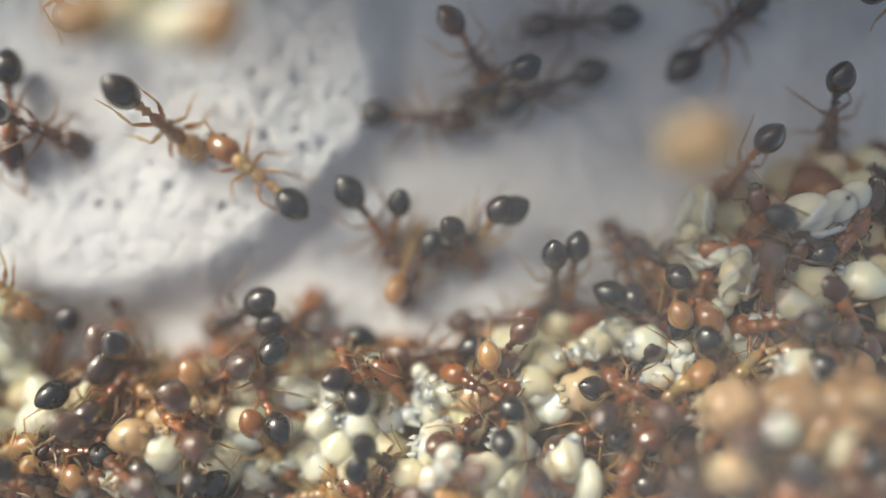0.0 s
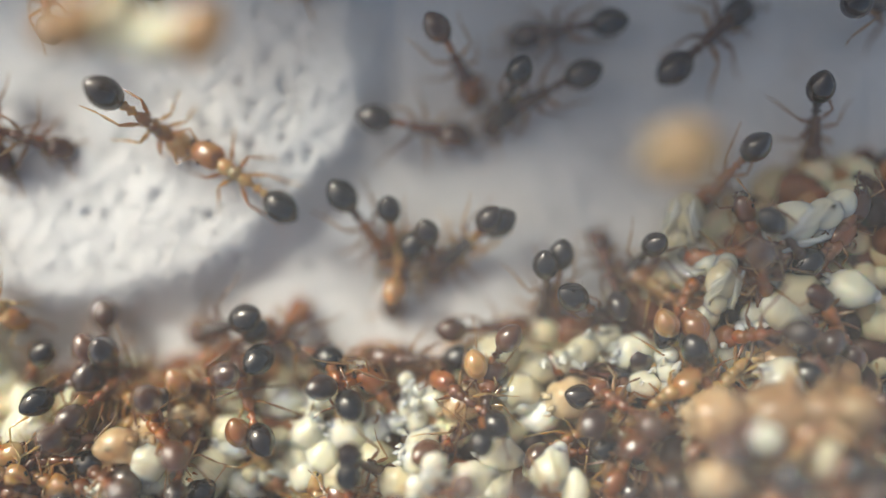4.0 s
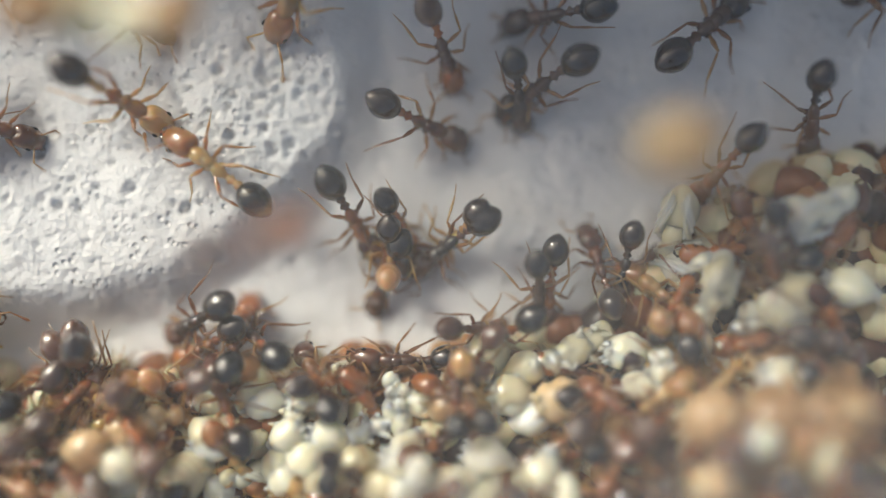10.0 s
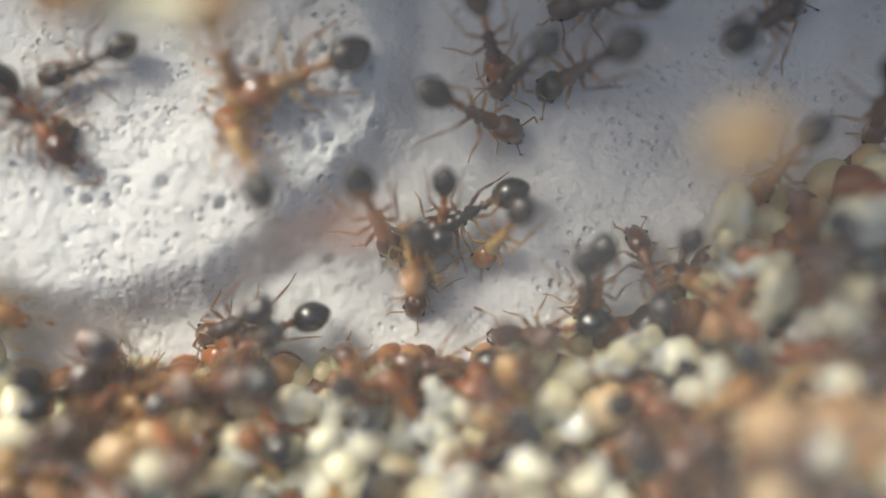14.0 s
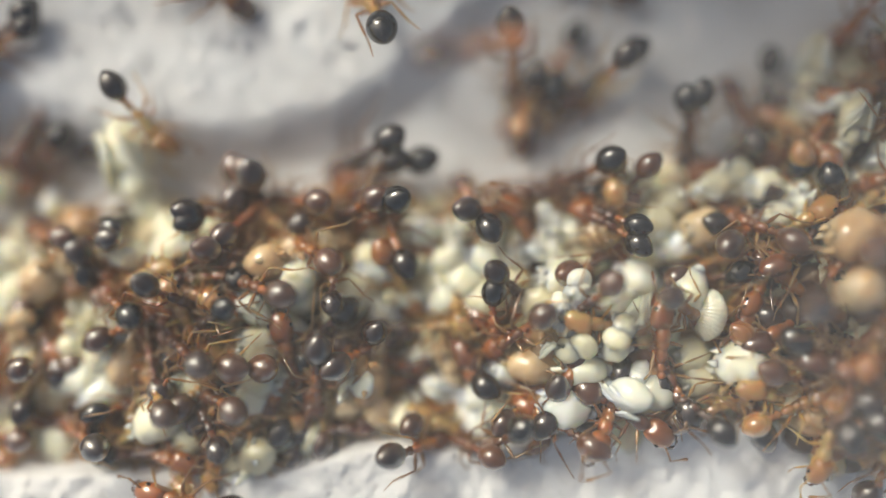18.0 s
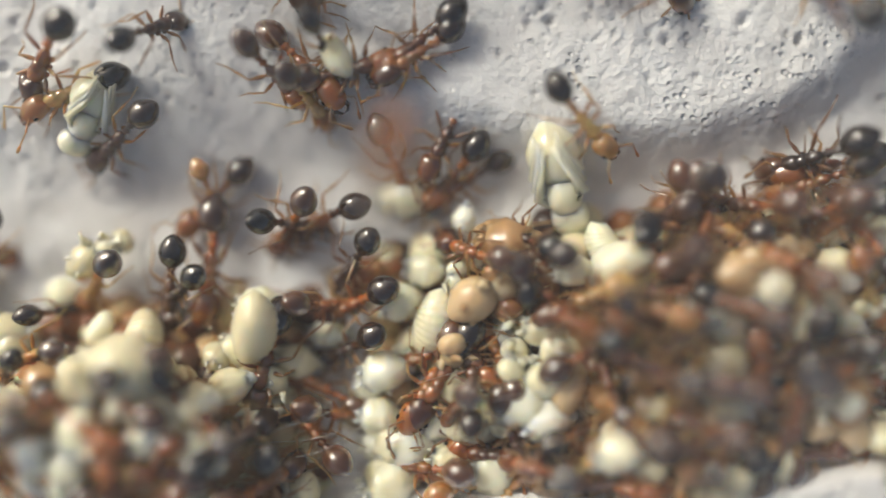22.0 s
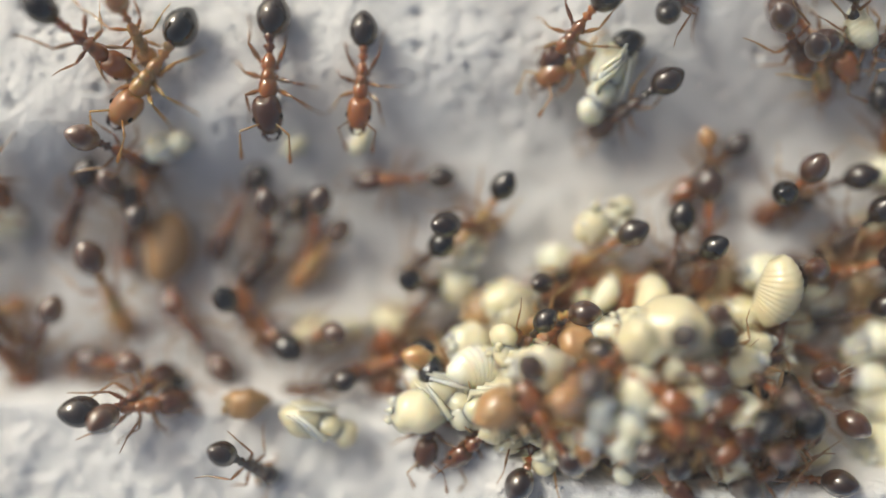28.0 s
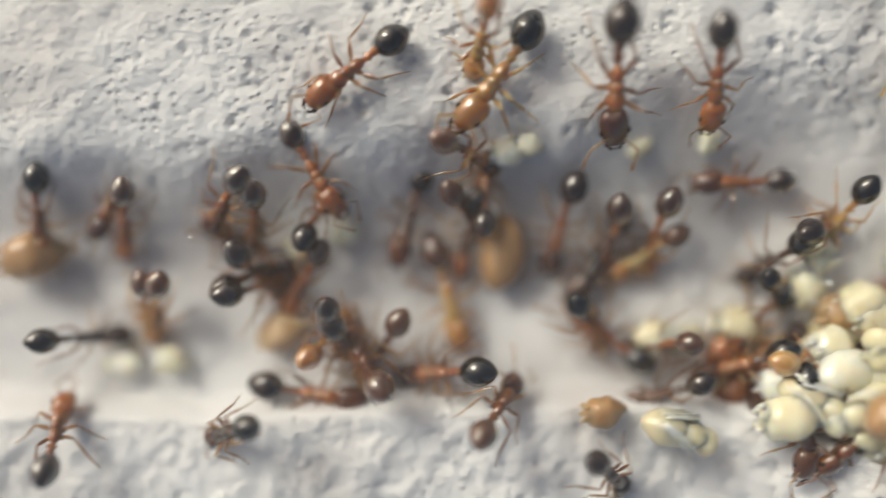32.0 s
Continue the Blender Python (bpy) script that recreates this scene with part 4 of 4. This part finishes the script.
travels(ant(-33.85, -4.07, -118, 0.0, 1.05, "amber", 0, -7, 11, 1, 0),
        (29, -33.85, -4.07, -118, 0), (31, -33.85, -4.14, -107, 0), (32, -34.13, -4.21, -104, -19))
travels(ant(-32.83, -4.94, -123, 0.0, 1.12, "brown", 0, 0, -5, 6, 1),
        (29, -32.83, -4.94, -123, 0), (31, -32.91, -4.87, -123, 0), (32, -33.13, -5.16, -121, 0))
travels(ant(-31.46, -5.19, -133, 0.0, 0.90, "pale", 0, 7, 6, 11, 2),
        (29, -31.46, -5.19, -133, -20), (31, -31.46, -5.16, -133, -29), (32, -31.81, -5.02, -145, -23))
travels(ant(-32.96, -7.10, 139, 0.0, 1.04, "amber", 0, -1, -10, -1, 3),
        (29, -32.96, -7.10, 139, -23), (31, -32.93, -7.01, 134, -20), (32, -33.03, -7.16, 140, 0))
travels(ant(-29.22, -3.14, -178, 0.0, 0.95, "red", 0, 6, 1, 4, 4),
        (29, -29.22, -3.14, -178, 0), (31, -29.35, -3.11, -180, 0), (32, -29.46, -3.15, -179, 0))
travels(ant(-28.87, -6.84, -136, 0.0, 1.18, "amber", 0, -2, 12, 9, 5),
        (29, -28.87, -6.84, -136, 0), (31, -29.10, -7.04, -137, 0))
travels(ant(-26.85, -3.97, -125, 0.0, 0.95, "honey", 0, 5, -4, -3, 6),
        (29, -26.85, -3.97, -125, -28), (31, -26.78, -4.03, -121, -34))
travels(ant(-37.25, -6.05, -79, 0.0, 1.12, "pale", 0, -5, -3, 5, 11),
        (29, -37.25, -6.05, -79, -35), (31, -36.86, -6.04, -74, -25), (32, -37.21, -6.22, -75, 0))
travels(ant(-36.91, -8.32, 166, 0.0, 1.12, "amber", 0, 2, 8, 10, 12),
        (29, -36.91, -8.32, 166, 0), (31, -36.04, -7.93, 186, 0), (32, -37.24, -8.10, 189, -37))
travels(ant(-34.97, -7.30, 128, 0.0, 1.12, "red", 0, -6, -8, -2, 13),
        (29, -34.97, -7.30, 128, 0), (31, -36.82, -8.87, 179, 0), (32, -39.28, -7.98, 126, -50))
travels(ant(-36.26, -9.14, 0, 0.0, 1.12, "amber", 0, 1, 3, 3, 14),
        (29, -36.26, -9.14, 0, -28), (31, -40.79, -8.68, -9, 0))
travels(ant(-39.90, -7.67, -72, 0.0, 1.05, "red", 0, -7, -13, 8, 15),
        (29, -39.90, -7.67, -72, -40), (31, -39.43, -7.33, -68, -34), (32, -39.77, -7.54, -59, -28))
travels(ant(-38.09, -3.85, -118, 0.0, 1.00, "amber", 0, 0, -2, -4, 16),
        (29, -38.09, -3.85, -118, -19), (31, -37.85, -3.86, -111, -24), (32, -38.27, -4.06, -107, 0))
travels(ant(-40.30, -2.67, -68, 0.0, 1.00, "red", 0, 7, 9, 1, 17),
        (29, -40.30, -2.67, -68, -30), (31, -40.17, -2.71, -64, 0), (32, -40.67, -2.82, -59, 0))
travels(ant(-28.41, -9.46, -93, 0.0, 1.01, "brown", 0, -1, -7, 6, 18),
        (29, -28.41, -9.46, -93, 0), (31, -28.14, -9.52, -94, 0))
travels(ant(-14.51, -2.58, 82, 0.0, 0.85, "red", 0, -7, 6, 2, 24),
        (19, -14.51, -2.58, 82), (20, -15.57, -2.42, 81), under_lid=True)
travels(ant(-15.30, -1.19, 15, 0.0, 0.91, "red", 0, -8, -4, 13, 13),
        (0, -15.30, -1.19, 15), (3.5, -10.82, -0.23, 30), (5.5, -6.58, 0.32, 39), (6, -6.34, 0.49, 38), (7, -5.82, 0.24, 27), (7.5, -5.38, 0.16, 14), (8, -4.14, 0.21, 16), (9, -2.69, 0.36, 18), (11, -2.74, 0.28, 17), (13, -2.42, 0.48, 10), (15, -2.20, 0.14, 12), under_lid=True)


# Larvae and pupae.
brood(-3.67, -3.70, "egg", 27, 0.15, 0.90, "cream", -7, 8)
brood(-2.67, -4.34, "husk", 80, 0.20, 0.90, "cream", 6, -30)
brood(-1.59, -4.09, "egg", 51, 0.20, 0.78, "white", 19, 23)
brood(-1.40, -3.25, "egg", 8, 0.10, 1.07, "cream", -9, -15)
brood(-0.13, -3.70, "husk", 95, 0.35, 0.85, "white", 4, 38)
brood(-3.00, -5.36, "egg", 32, 0.10, 1.01, "cream", 17, 0)
brood(-4.86, -4.61, "egg", 159, 0.20, 1.07, "cream", -11, -38)
brood(-3.77, -4.75, "larva", 20, 0.10, 0.68, "cream", 2, 15)
brood(0.57, -3.78, "egg", -7, 0.10, 1.04, "white", 15, -23)
brood(0.21, -4.95, "egg", 50, 0.20, 1.19, "white", -13, 30)
brood(-0.69, -4.41, "husk", 20, 0.20, 0.90, "white", 0, -8)
brood(3.62, -2.79, "husk", 20, 0.40, 1.19, "cream", 13, 45)
brood(4.74, -2.28, "husk", 30, 0.40, 1.04, "cream", -15, 7)
brood(6.59, -3.16, "husk", 100, 0.30, 1.09, "white", -2, -31)
brood(7.11, 0.76, "pupa", 260, 0.55, 1.24, "cream", -10, 22)
brood(7.79, -0.90, "pupa", 250, 0.55, 1.09, "cream", -3, -16)
brood(10.15, 1.05, "pupa", 20, 0.55, 1.49, "white", 4, 37)
brood(1.31, -3.80, "egg", 6, 0.20, 1.19, "tan", 9, -1)
brood(2.23, -2.62, "egg", 3, 0.10, 1.37, "cream", -19, -39)
brood(5.84, -2.49, "egg", 0, 0.10, 1.25, "cream", -6, 14)
brood(3.58, -5.26, "larva", 85, 0.72, 0.78, "white", 7, -24)
brood(0.37, -5.66, "husk", 70, 0.50, 1.14, "white", 20, 29)
brood(9.40, -3.07, "egg", -9, 0.55, 1.43, "cream", -8, -9)
brood(9.90, -0.97, "egg", -12, 0.20, 1.49, "cream", 5, 44)
brood(11.10, -0.81, "egg", -15, 0.40, 1.25, "cream", 18, 6)
brood(7.41, -2.17, "egg", -18, 0.20, 1.25, "cream", -10, -32)
brood(-6.61, -4.37, "husk", 20, 0.30, 1.04, "tan", 3, 21)
brood(9.43, -3.68, "husk", 10, 0.81, 1.99, "tan", 16, -17)
brood(4.09, -3.63, "egg", 13, 0.40, 1.37, "tan", -12, 36)
brood(7.49, -3.80, "egg", 10, 0.64, 1.64, "tan", 1, -2)
brood(-4.83, -3.79, "egg", 7, 0.10, 1.01, "cream", 14, -40)
brood(-2.37, -3.76, "egg", 4, 0.10, 0.96, "cream", -14, 13)
brood(-0.97, -5.21, "egg", 1, 0.10, 1.07, "cream", -1, -25)
brood(-0.36, -5.73, "egg", -2, 0.20, 1.07, "cream", 12, 28)
brood(2.86, -3.52, "egg", -5, 0.20, 1.19, "cream", -16, -10)
brood(-6.66, -5.17, "egg", 62, 0.55, 1.19, "white", -3, 43)
brood(2.86, -3.70, "egg", -11, 0.10, 1.13, "cream", 10, 5)
brood(8.39, -4.21, "egg", -14, 0.72, 1.13, "cream", -18, -33)
brood(9.67, -4.54, "larva", 80, 0.86, 0.85, "cream", -5, 20)
brood(3.48, -5.33, "egg", 70, 0.68, 1.25, "cream", 8, -18)
brood(7.26, -5.11, "egg", 17, 0.77, 1.25, "tan", -20, 35)
brood(-2.80, -4.61, "egg", 214, 0.20, 1.07, "white", -7, -3)
brood(0.05, -3.98, "husk", 90, 0.30, 0.85, "white", 6, -41)
brood(-2.78, -5.68, "egg", 28, 0.20, 1.07, "white", 19, 12)
brood(0.31, -6.16, "pupa", 290, 0.30, 1.00, "white", -10, -26)
brood(1.47, -5.59, "egg", 2, 0.10, 1.19, "white", 4, 27)
brood(2.09, -7.56, "larva", 60, 0.10, 0.81, "white", 17, -11)
brood(3.10, -5.99, "egg", -4, 0.20, 1.01, "white", -11, 42)
brood(3.95, -5.90, "larva", 80, 0.81, 0.98, "white", 2, 4)
brood(4.89, -7.19, "egg", -10, 0.72, 1.55, "white", 15, -34)
brood(-4.62, -4.86, "egg", -13, 0.10, 1.19, "white", -13, 19)
brood(-6.31, -9.45, "egg", 74, 0.30, 0.90, "cream", 0, -19)
brood(-9.52, -9.54, "egg", 61, 0.20, 1.07, "cream", 13, 34)
brood(-6.90, -9.53, "egg", 18, 0.10, 0.90, "cream", -15, -4)
brood(-3.43, -3.87, "egg", 15, 0.10, 1.07, "white", -2, -42)
brood(-16.25, -7.41, "husk", 40, 0.20, 1.19, "white", 11, 11)
brood(-16.00, -10.20, "egg", 19, 0.20, 1.64, "cream", -17, -27)
brood(-13.26, -9.85, "egg", 6, 0.20, 1.31, "cream", -4, 26)
brood(-16.33, -9.30, "egg", 3, 0.20, 1.07, "white", 9, -12)
brood(-7.65, -7.01, "egg", 0, 0.10, 1.25, "cream", -19, 41)
brood(-12.56, -8.14, "egg", -3, 0.10, 1.49, "cream", -6, 3)
brood(-10.32, -8.74, "egg", 84, 0.40, 1.07, "white", 7, -35)
brood(-2.71, -8.16, "pupa", 340, 0.20, 0.90, "white", -10, 18)
brood(-1.89, -8.37, "egg", -12, 0.30, 0.96, "white", -8, -20)
brood(0.33, -8.43, "egg", -15, 0.10, 1.37, "white", 5, 33)
brood(-0.57, -7.34, "egg", -18, 0.30, 1.25, "tan", 18, -5)
brood(-4.74, -7.41, "husk", 80, 0.55, 1.44, "tan", -10, -43)
brood(-5.30, -8.55, "egg", 16, 0.30, 1.07, "tan", 3, 10)
brood(-6.11, -4.29, "husk", 20, 0.20, 0.90, "tan", 16, -28)
brood(-6.66, -5.77, "egg", 10, 0.10, 1.01, "white", -12, 25)
brood(0.86, -7.43, "egg", 7, 0.10, 1.13, "white", 1, -13)
brood(1.56, -6.86, "egg", 4, 0.30, 0.78, "white", 14, 40)
brood(3.70, -7.01, "egg", 1, 0.10, 1.19, "cream", -14, 2)
brood(-1.20, -8.61, "egg", -2, 0.10, 1.07, "cream", -1, -36)
brood(-7.08, -6.57, "egg", -5, 0.10, 1.07, "white", 12, 17)
brood(0.24, -5.13, "egg", -8, 0.20, 1.25, "white", -16, -21)
brood(-1.70, -4.66, "egg", -11, 0.10, 1.13, "white", -3, 32)
brood(2.24, -5.03, "egg", -14, 0.10, 1.19, "white", 10, -6)
brood(-1.09, -7.57, "egg", -17, 0.10, 1.07, "white", -18, -44)
brood(2.71, -7.97, "egg", -20, 0.10, 1.19, "white", -5, 9)
brood(-3.53, -7.38, "egg", 17, 0.10, 1.07, "white", 8, -29)
brood(-7.86, -8.48, "egg", 14, 0.10, 1.25, "white", -20, 24)
brood(-12.00, -8.46, "egg", 11, 0.10, 1.31, "white", -7, -14)
brood(-15.51, -9.28, "egg", 8, 0.10, 1.49, "white", 6, 39)
brood(-1.75, -5.71, "egg", 5, 0.10, 1.31, "cream", 19, 1)
brood(-19.60, -5.57, "larva", 45, 0.40, 0.85, "cream", -9, -37)
brood(-11.58, -2.36, "pupa", 285, 0.50, 1.81, "cream", -10, 16)
brood(-14.04, -3.36, "egg", 86, 0.50, 0.81, "white", 17, -22)
brood(-13.73, -4.31, "larva", 110, 0.30, 0.58, "white", -11, 31)
brood(-16.13, -7.34, "egg", 10, 0.50, 1.31, "white", 2, -7)
brood(-23.74, -7.16, "egg", -13, 0.20, 1.07, "white", 15, -45)
brood(-18.49, -7.13, "egg", -16, 0.10, 1.19, "cream", -13, 8)
brood(-19.89, -6.77, "egg", -19, 0.10, 1.19, "cream", 0, -30)
brood(-20.01, -7.61, "egg", 18, 0.20, 1.19, "cream", 13, 23)
brood(-15.68, -5.54, "egg", 15, 0.10, 1.25, "cream", -15, -15)
brood(-13.39, -5.19, "husk", 30, 0.55, 1.49, "tan", -2, 38)
brood(-12.92, -4.01, "egg", 9, 0.50, 1.49, "tan", 11, 0)
brood(-11.31, -4.69, "egg", 6, 0.40, 1.07, "cream", -17, -38)
brood(-26.01, -6.78, "egg", 3, 0.30, 1.31, "cream", -4, 15)
brood(-17.63, -6.37, "egg", 0, 0.10, 1.07, "cream", 9, -23)
brood(-7.09, -4.82, "husk", 0, 0.50, 1.24, "tan", -19, 30)
brood(-16.30, -8.54, "egg", -6, 0.20, 1.19, "cream", -6, -8)
brood(-15.09, -4.74, "egg", -9, 0.10, 1.07, "cream", 7, 45)
brood(-15.89, -9.32, "egg", -12, 0.20, 1.31, "cream", 20, 7)
brood(-14.41, -9.63, "egg", -15, 0.10, 1.25, "cream", -8, -31)
brood(-13.24, -10.12, "egg", -18, 0.10, 1.31, "cream", 5, 22)
brood(-12.96, -8.46, "egg", 19, 0.10, 1.19, "cream", 18, -16)
brood(-14.70, -8.62, "egg", 16, 0.10, 1.19, "cream", -10, 37)
brood(-10.29, -9.08, "egg", 13, 0.55, 1.37, "white", 3, -1)
brood(-23.78, -0.60, "pupa", 250, 0.30, 1.40, "cream", 4, -39)
brood(-23.69, -6.16, "larva", 60, 0.30, 0.78, "cream", -12, 14)
brood(-17.16, 0.72, "larva", 300, 0.40, 0.88, "cream", 1, -24)
brood(-24.91, -5.29, "egg", 1, 0.10, 1.07, "cream", 14, 29)
brood(-26.77, -6.67, "egg", -2, 0.20, 1.31, "tan", -14, -9)
brood(-23.07, -6.95, "egg", -5, 0.20, 1.13, "cream", -1, 44)
brood(-32.08, -2.18, "larva", 30, 0.10, 0.58, "white", 12, 6)
brood(-30.31, -2.04, "larva", 60, 0.10, 0.68, "white", -16, -32)
brood(-35.08, -2.17, "egg", -14, 0.20, 0.78, "white", -3, 21)
brood(-27.46, -5.57, "husk", 70, 0.30, 1.24, "cream", 10, -17)
brood(-31.20, -7.31, "pupa", 0, 0.10, 1.18, "cream", -10, 36)
brood(-23.66, -4.21, "husk", 30, 0.64, 1.14, "cream", -5, -2)
brood(-26.28, -6.40, "egg", 14, 0.40, 1.49, "cream", 8, -40)
brood(-27.23, -7.51, "egg", 11, 0.40, 1.37, "cream", -20, 13)
brood(-31.27, -9.63, "pupa", 340, 0.40, 1.27, "cream", -3, -25)
brood(-25.61, -7.98, "egg", 5, 0.55, 1.49, "cream", 6, 28)
brood(-19.49, -6.07, "larva", 80, 1.08, 1.42, "cream", 19, -10)
brood(-33.22, -9.13, "egg", -1, 0.20, 1.07, "tan", -9, 43)
brood(-28.62, -9.26, "egg", -4, 0.50, 1.49, "cream", 4, 5)
brood(-22.29, -7.00, "egg", -7, 1.00, 2.09, "cream", 17, -33)
brood(-26.18, -8.81, "husk", 20, 0.64, 1.39, "tan", -11, 20)
brood(-29.31, -7.07, "egg", -13, 0.10, 1.37, "cream", 2, -18)
brood(-46.29, -7.85, "larva", 0, 0.10, 0.88, "white", 15, 35)
brood(-44.86, -7.85, "egg", -19, 0.10, 1.01, "white", -13, -3)
brood(-40.03, -4.36, "egg", 18, 0.10, 0.90, "white", 0, -41)
brood(-41.76, -7.08, "egg", 15, 0.20, 1.31, "tan", 13, 12)
brood(-35.59, -2.32, "egg", 12, 0.10, 1.01, "white", -15, -26)
brood(-48.53, -4.92, "egg", 9, 0.30, 1.67, "tan", -2, 27)
brood(-41.32, -4.86, "egg", 6, 0.10, 1.01, "white", 11, -11)
brood(5.95, 2.25, "egg", 3, 5.12, 1.85, "tan", -17, 42)
brood(-19.37, -5.62, "egg", 0, 0.30, 1.25, "cream", -4, 4)
brood(-15.75, -2.80, "egg", -3, 0.20, 1.25, "cream", 9, -34)
brood(-13.05, -3.90, "egg", -6, 0.30, 1.37, "tan", -19, 19)
brood(-12.04, -6.20, "egg", -9, 0.20, 1.19, "cream", -6, -19)
brood(-14.39, -7.70, "egg", -12, 0.10, 1.31, "cream", 7, 34)
brood(-12.79, -7.92, "egg", -15, 0.10, 1.31, "cream", 20, -4)
brood(-6.73, 5.06, "husk", 20, 4.58, 1.49, "tan", -8, -42)
brood(-5.28, 4.88, "larva", 10, 4.56, 1.22, "cream", 5, 11)
brood(-6.25, 5.12, "larva", 70, 4.66, 1.12, "cream", 18, -27)
brood(-4.38, 4.82, "egg", 53, 4.55, 1.37, "tan", -10, 26)
brood(-35.85, -4.93, "larva", 80, 0.20, 1.56, "tan", 3, -12)


# Hairs.
fibre(-11.58, -7.53, 6.0, 14, 0.4)
fibre(-12.43, -8.17, 5.0, 19, 0.3)
fibre(-11.90, -8.55, 4.0, 34, 0.3)
fibre(-13.35, -8.17, 3.6, 40, 0.2)
fibre(-13.06, -7.15, 4.5, 9, 0.3)

strands = random.Random(12)
for _ in range(14):
    fibre(strands.uniform(-19.4, -15.6), strands.uniform(-10.2, -8.6), strands.uniform(3.0, 5.5), strands.uniform(12, 34), strands.uniform(0.1, 0.5))


# The rest of the crowd in the trench.
crowd = random.Random(21)
taken = [(o.location.x / MM, o.location.y / MM) for o in COLONY.objects if o.get("category") in ("ant", "ant brood") and o.parent is None]
count = 0
for attempt in range(9000):
    if count >= 460:
        break
    u, v = crowd.uniform(-33, 11), crowd.uniform(-10.4, 5.5)
    high = float(heap_top(u, v)) - float(ground_height(u, v))
    near = min((u - a) ** 2 + (v - b) ** 2 for a, b in taken)
    if high < 0.6 or near < 0.34:
        continue
    taken.append((u, v))
    count += 1
    if count % 5 < (5 if u > 4.5 and v < -3.5 else 4 if (u > 2 and v < -3) or -14 < u < -5 else 2 if u < -19 else 3):
        ant(u, v, crowd.uniform(0, 360), 0.2, crowd.uniform(0.85, 1.05), crowd.choice(["amber", "red", "pale", "gold", "red", "amber"]), crowd.uniform(-40, 25), crowd.uniform(-40, 40), crowd.uniform(-25, 25), crowd.uniform(-10, 30), crowd.randrange(30))
    else:
        brood(u, v, crowd.choice(["egg", "pupa", "husk", "pupa", "larva"]), crowd.uniform(0, 360), 0.1, crowd.uniform(0.95, 1.5), crowd.choice(["cream", "cream", "cream", "white", "tan"]), crowd.uniform(-60, 60), crowd.uniform(-60, 60))


def stance(u, v, heading, pitch, roll, size, under_lid):
    """An ant's pose on whatever lies under it, or upside down below the lid."""
    if under_lid:
        return pose(u * MM, v * MM, (LID_HEIGHT - 0.02) * MM, 180 + roll, 0, heading)
    top = float(heap_top(u, v))
    lift = 0.03 + (0.22 if top - float(ground_height(u, v)) > 0.3 else 0.0) + 0.7 * size * math.sin(radians(abs(pitch)))
    return pose(u * MM, v * MM, (top + lift) * MM, 0, 0, heading) @ pose(0, 0, 0, roll, -pitch, 0)


def motions():
    rs = random.Random(8)
    for thing, stops, under_lid in TRIPS:
        stops = [(*s, 0) if len(s) == 4 else s for s in stops]
        size = thing.scale[0]
        if stops[0][0] > 0:
            stops.insert(0, (0.0, *stops[0][1:]))
        if stops[-1][0] < 32:
            stops.append((32.0, *stops[-1][1:]))
        rows, gait = [], []
        for (t0, u0, v0, h0, p0), (t1, u1, v1, h1, p1) in zip(stops, stops[1:]):
            n = max(1, math.ceil((t1 - t0) / 1.0), math.ceil(abs(h1 - h0) / 45))
            still = math.hypot(u1 - u0, v1 - v0) / (t1 - t0) < 0.15
            for k in range(n):
                f = k / n
                f = f * f * (3 - 2 * f)
                rows.append((t0 + (t1 - t0) * k / n, stance(u0 + (u1 - u0) * f, v0 + (v1 - v0) * f, h0 + (h1 - h0) * f + rs.uniform(-3, 3), p0 + (p1 - p0) * f, rs.uniform(-4, 4), size, under_lid)))
                gait.append((rows[-1][0], 2 if still else 9))
        rows.append((32.0, stance(*stops[-1][1:], 0, size, under_lid)))
        gait.append((32.0, 2))
        walk(thing, rows)
        legs = [c for c in thing.children if c.name.startswith("leg")]
        for i, leg in enumerate(legs):
            walk(leg, [(t, pose(0, 0, 0, 0, 0, a * (1 if (k + i) % 2 else -1))) for k, (t, a) in enumerate(gait)])
    for i, thing in enumerate(FIDGETS):
        rest = thing.matrix_basis.copy()
        rest = Matrix.LocRotScale(rest.translation, rest.to_quaternion(), None)
        start = rs.uniform(0.5, 2.0)
        times = [0.0] + [start + k * 2.3 for k in range(13) if start + k * 2.3 < 31.5] + [32.0]
        walk(thing, [(t, pose(*(rs.uniform(-0.05, 0.05) * MM for _ in range(2)), 0) @ rest @ pose(0, 0, 0, rs.uniform(-3, 3), rs.uniform(-3, 3), rs.uniform(-5, 5))) for t in times])
        if i % 2:
            continue
        head = [c for c in thing.children if c.name.startswith("head")][0]
        for feeler in [c for c in head.children if c.name.startswith("antenna")]:
            root = pose(0.16 * MM, 0, 0.1 * MM)
            walk(feeler, [(t, root @ pose(0, 0, 0, rs.uniform(-8, 8), rs.uniform(-14, 14), rs.uniform(-16, 16)) @ root.inverted()) for t in times])


scene.collection.children.link(COLONY)
motions()
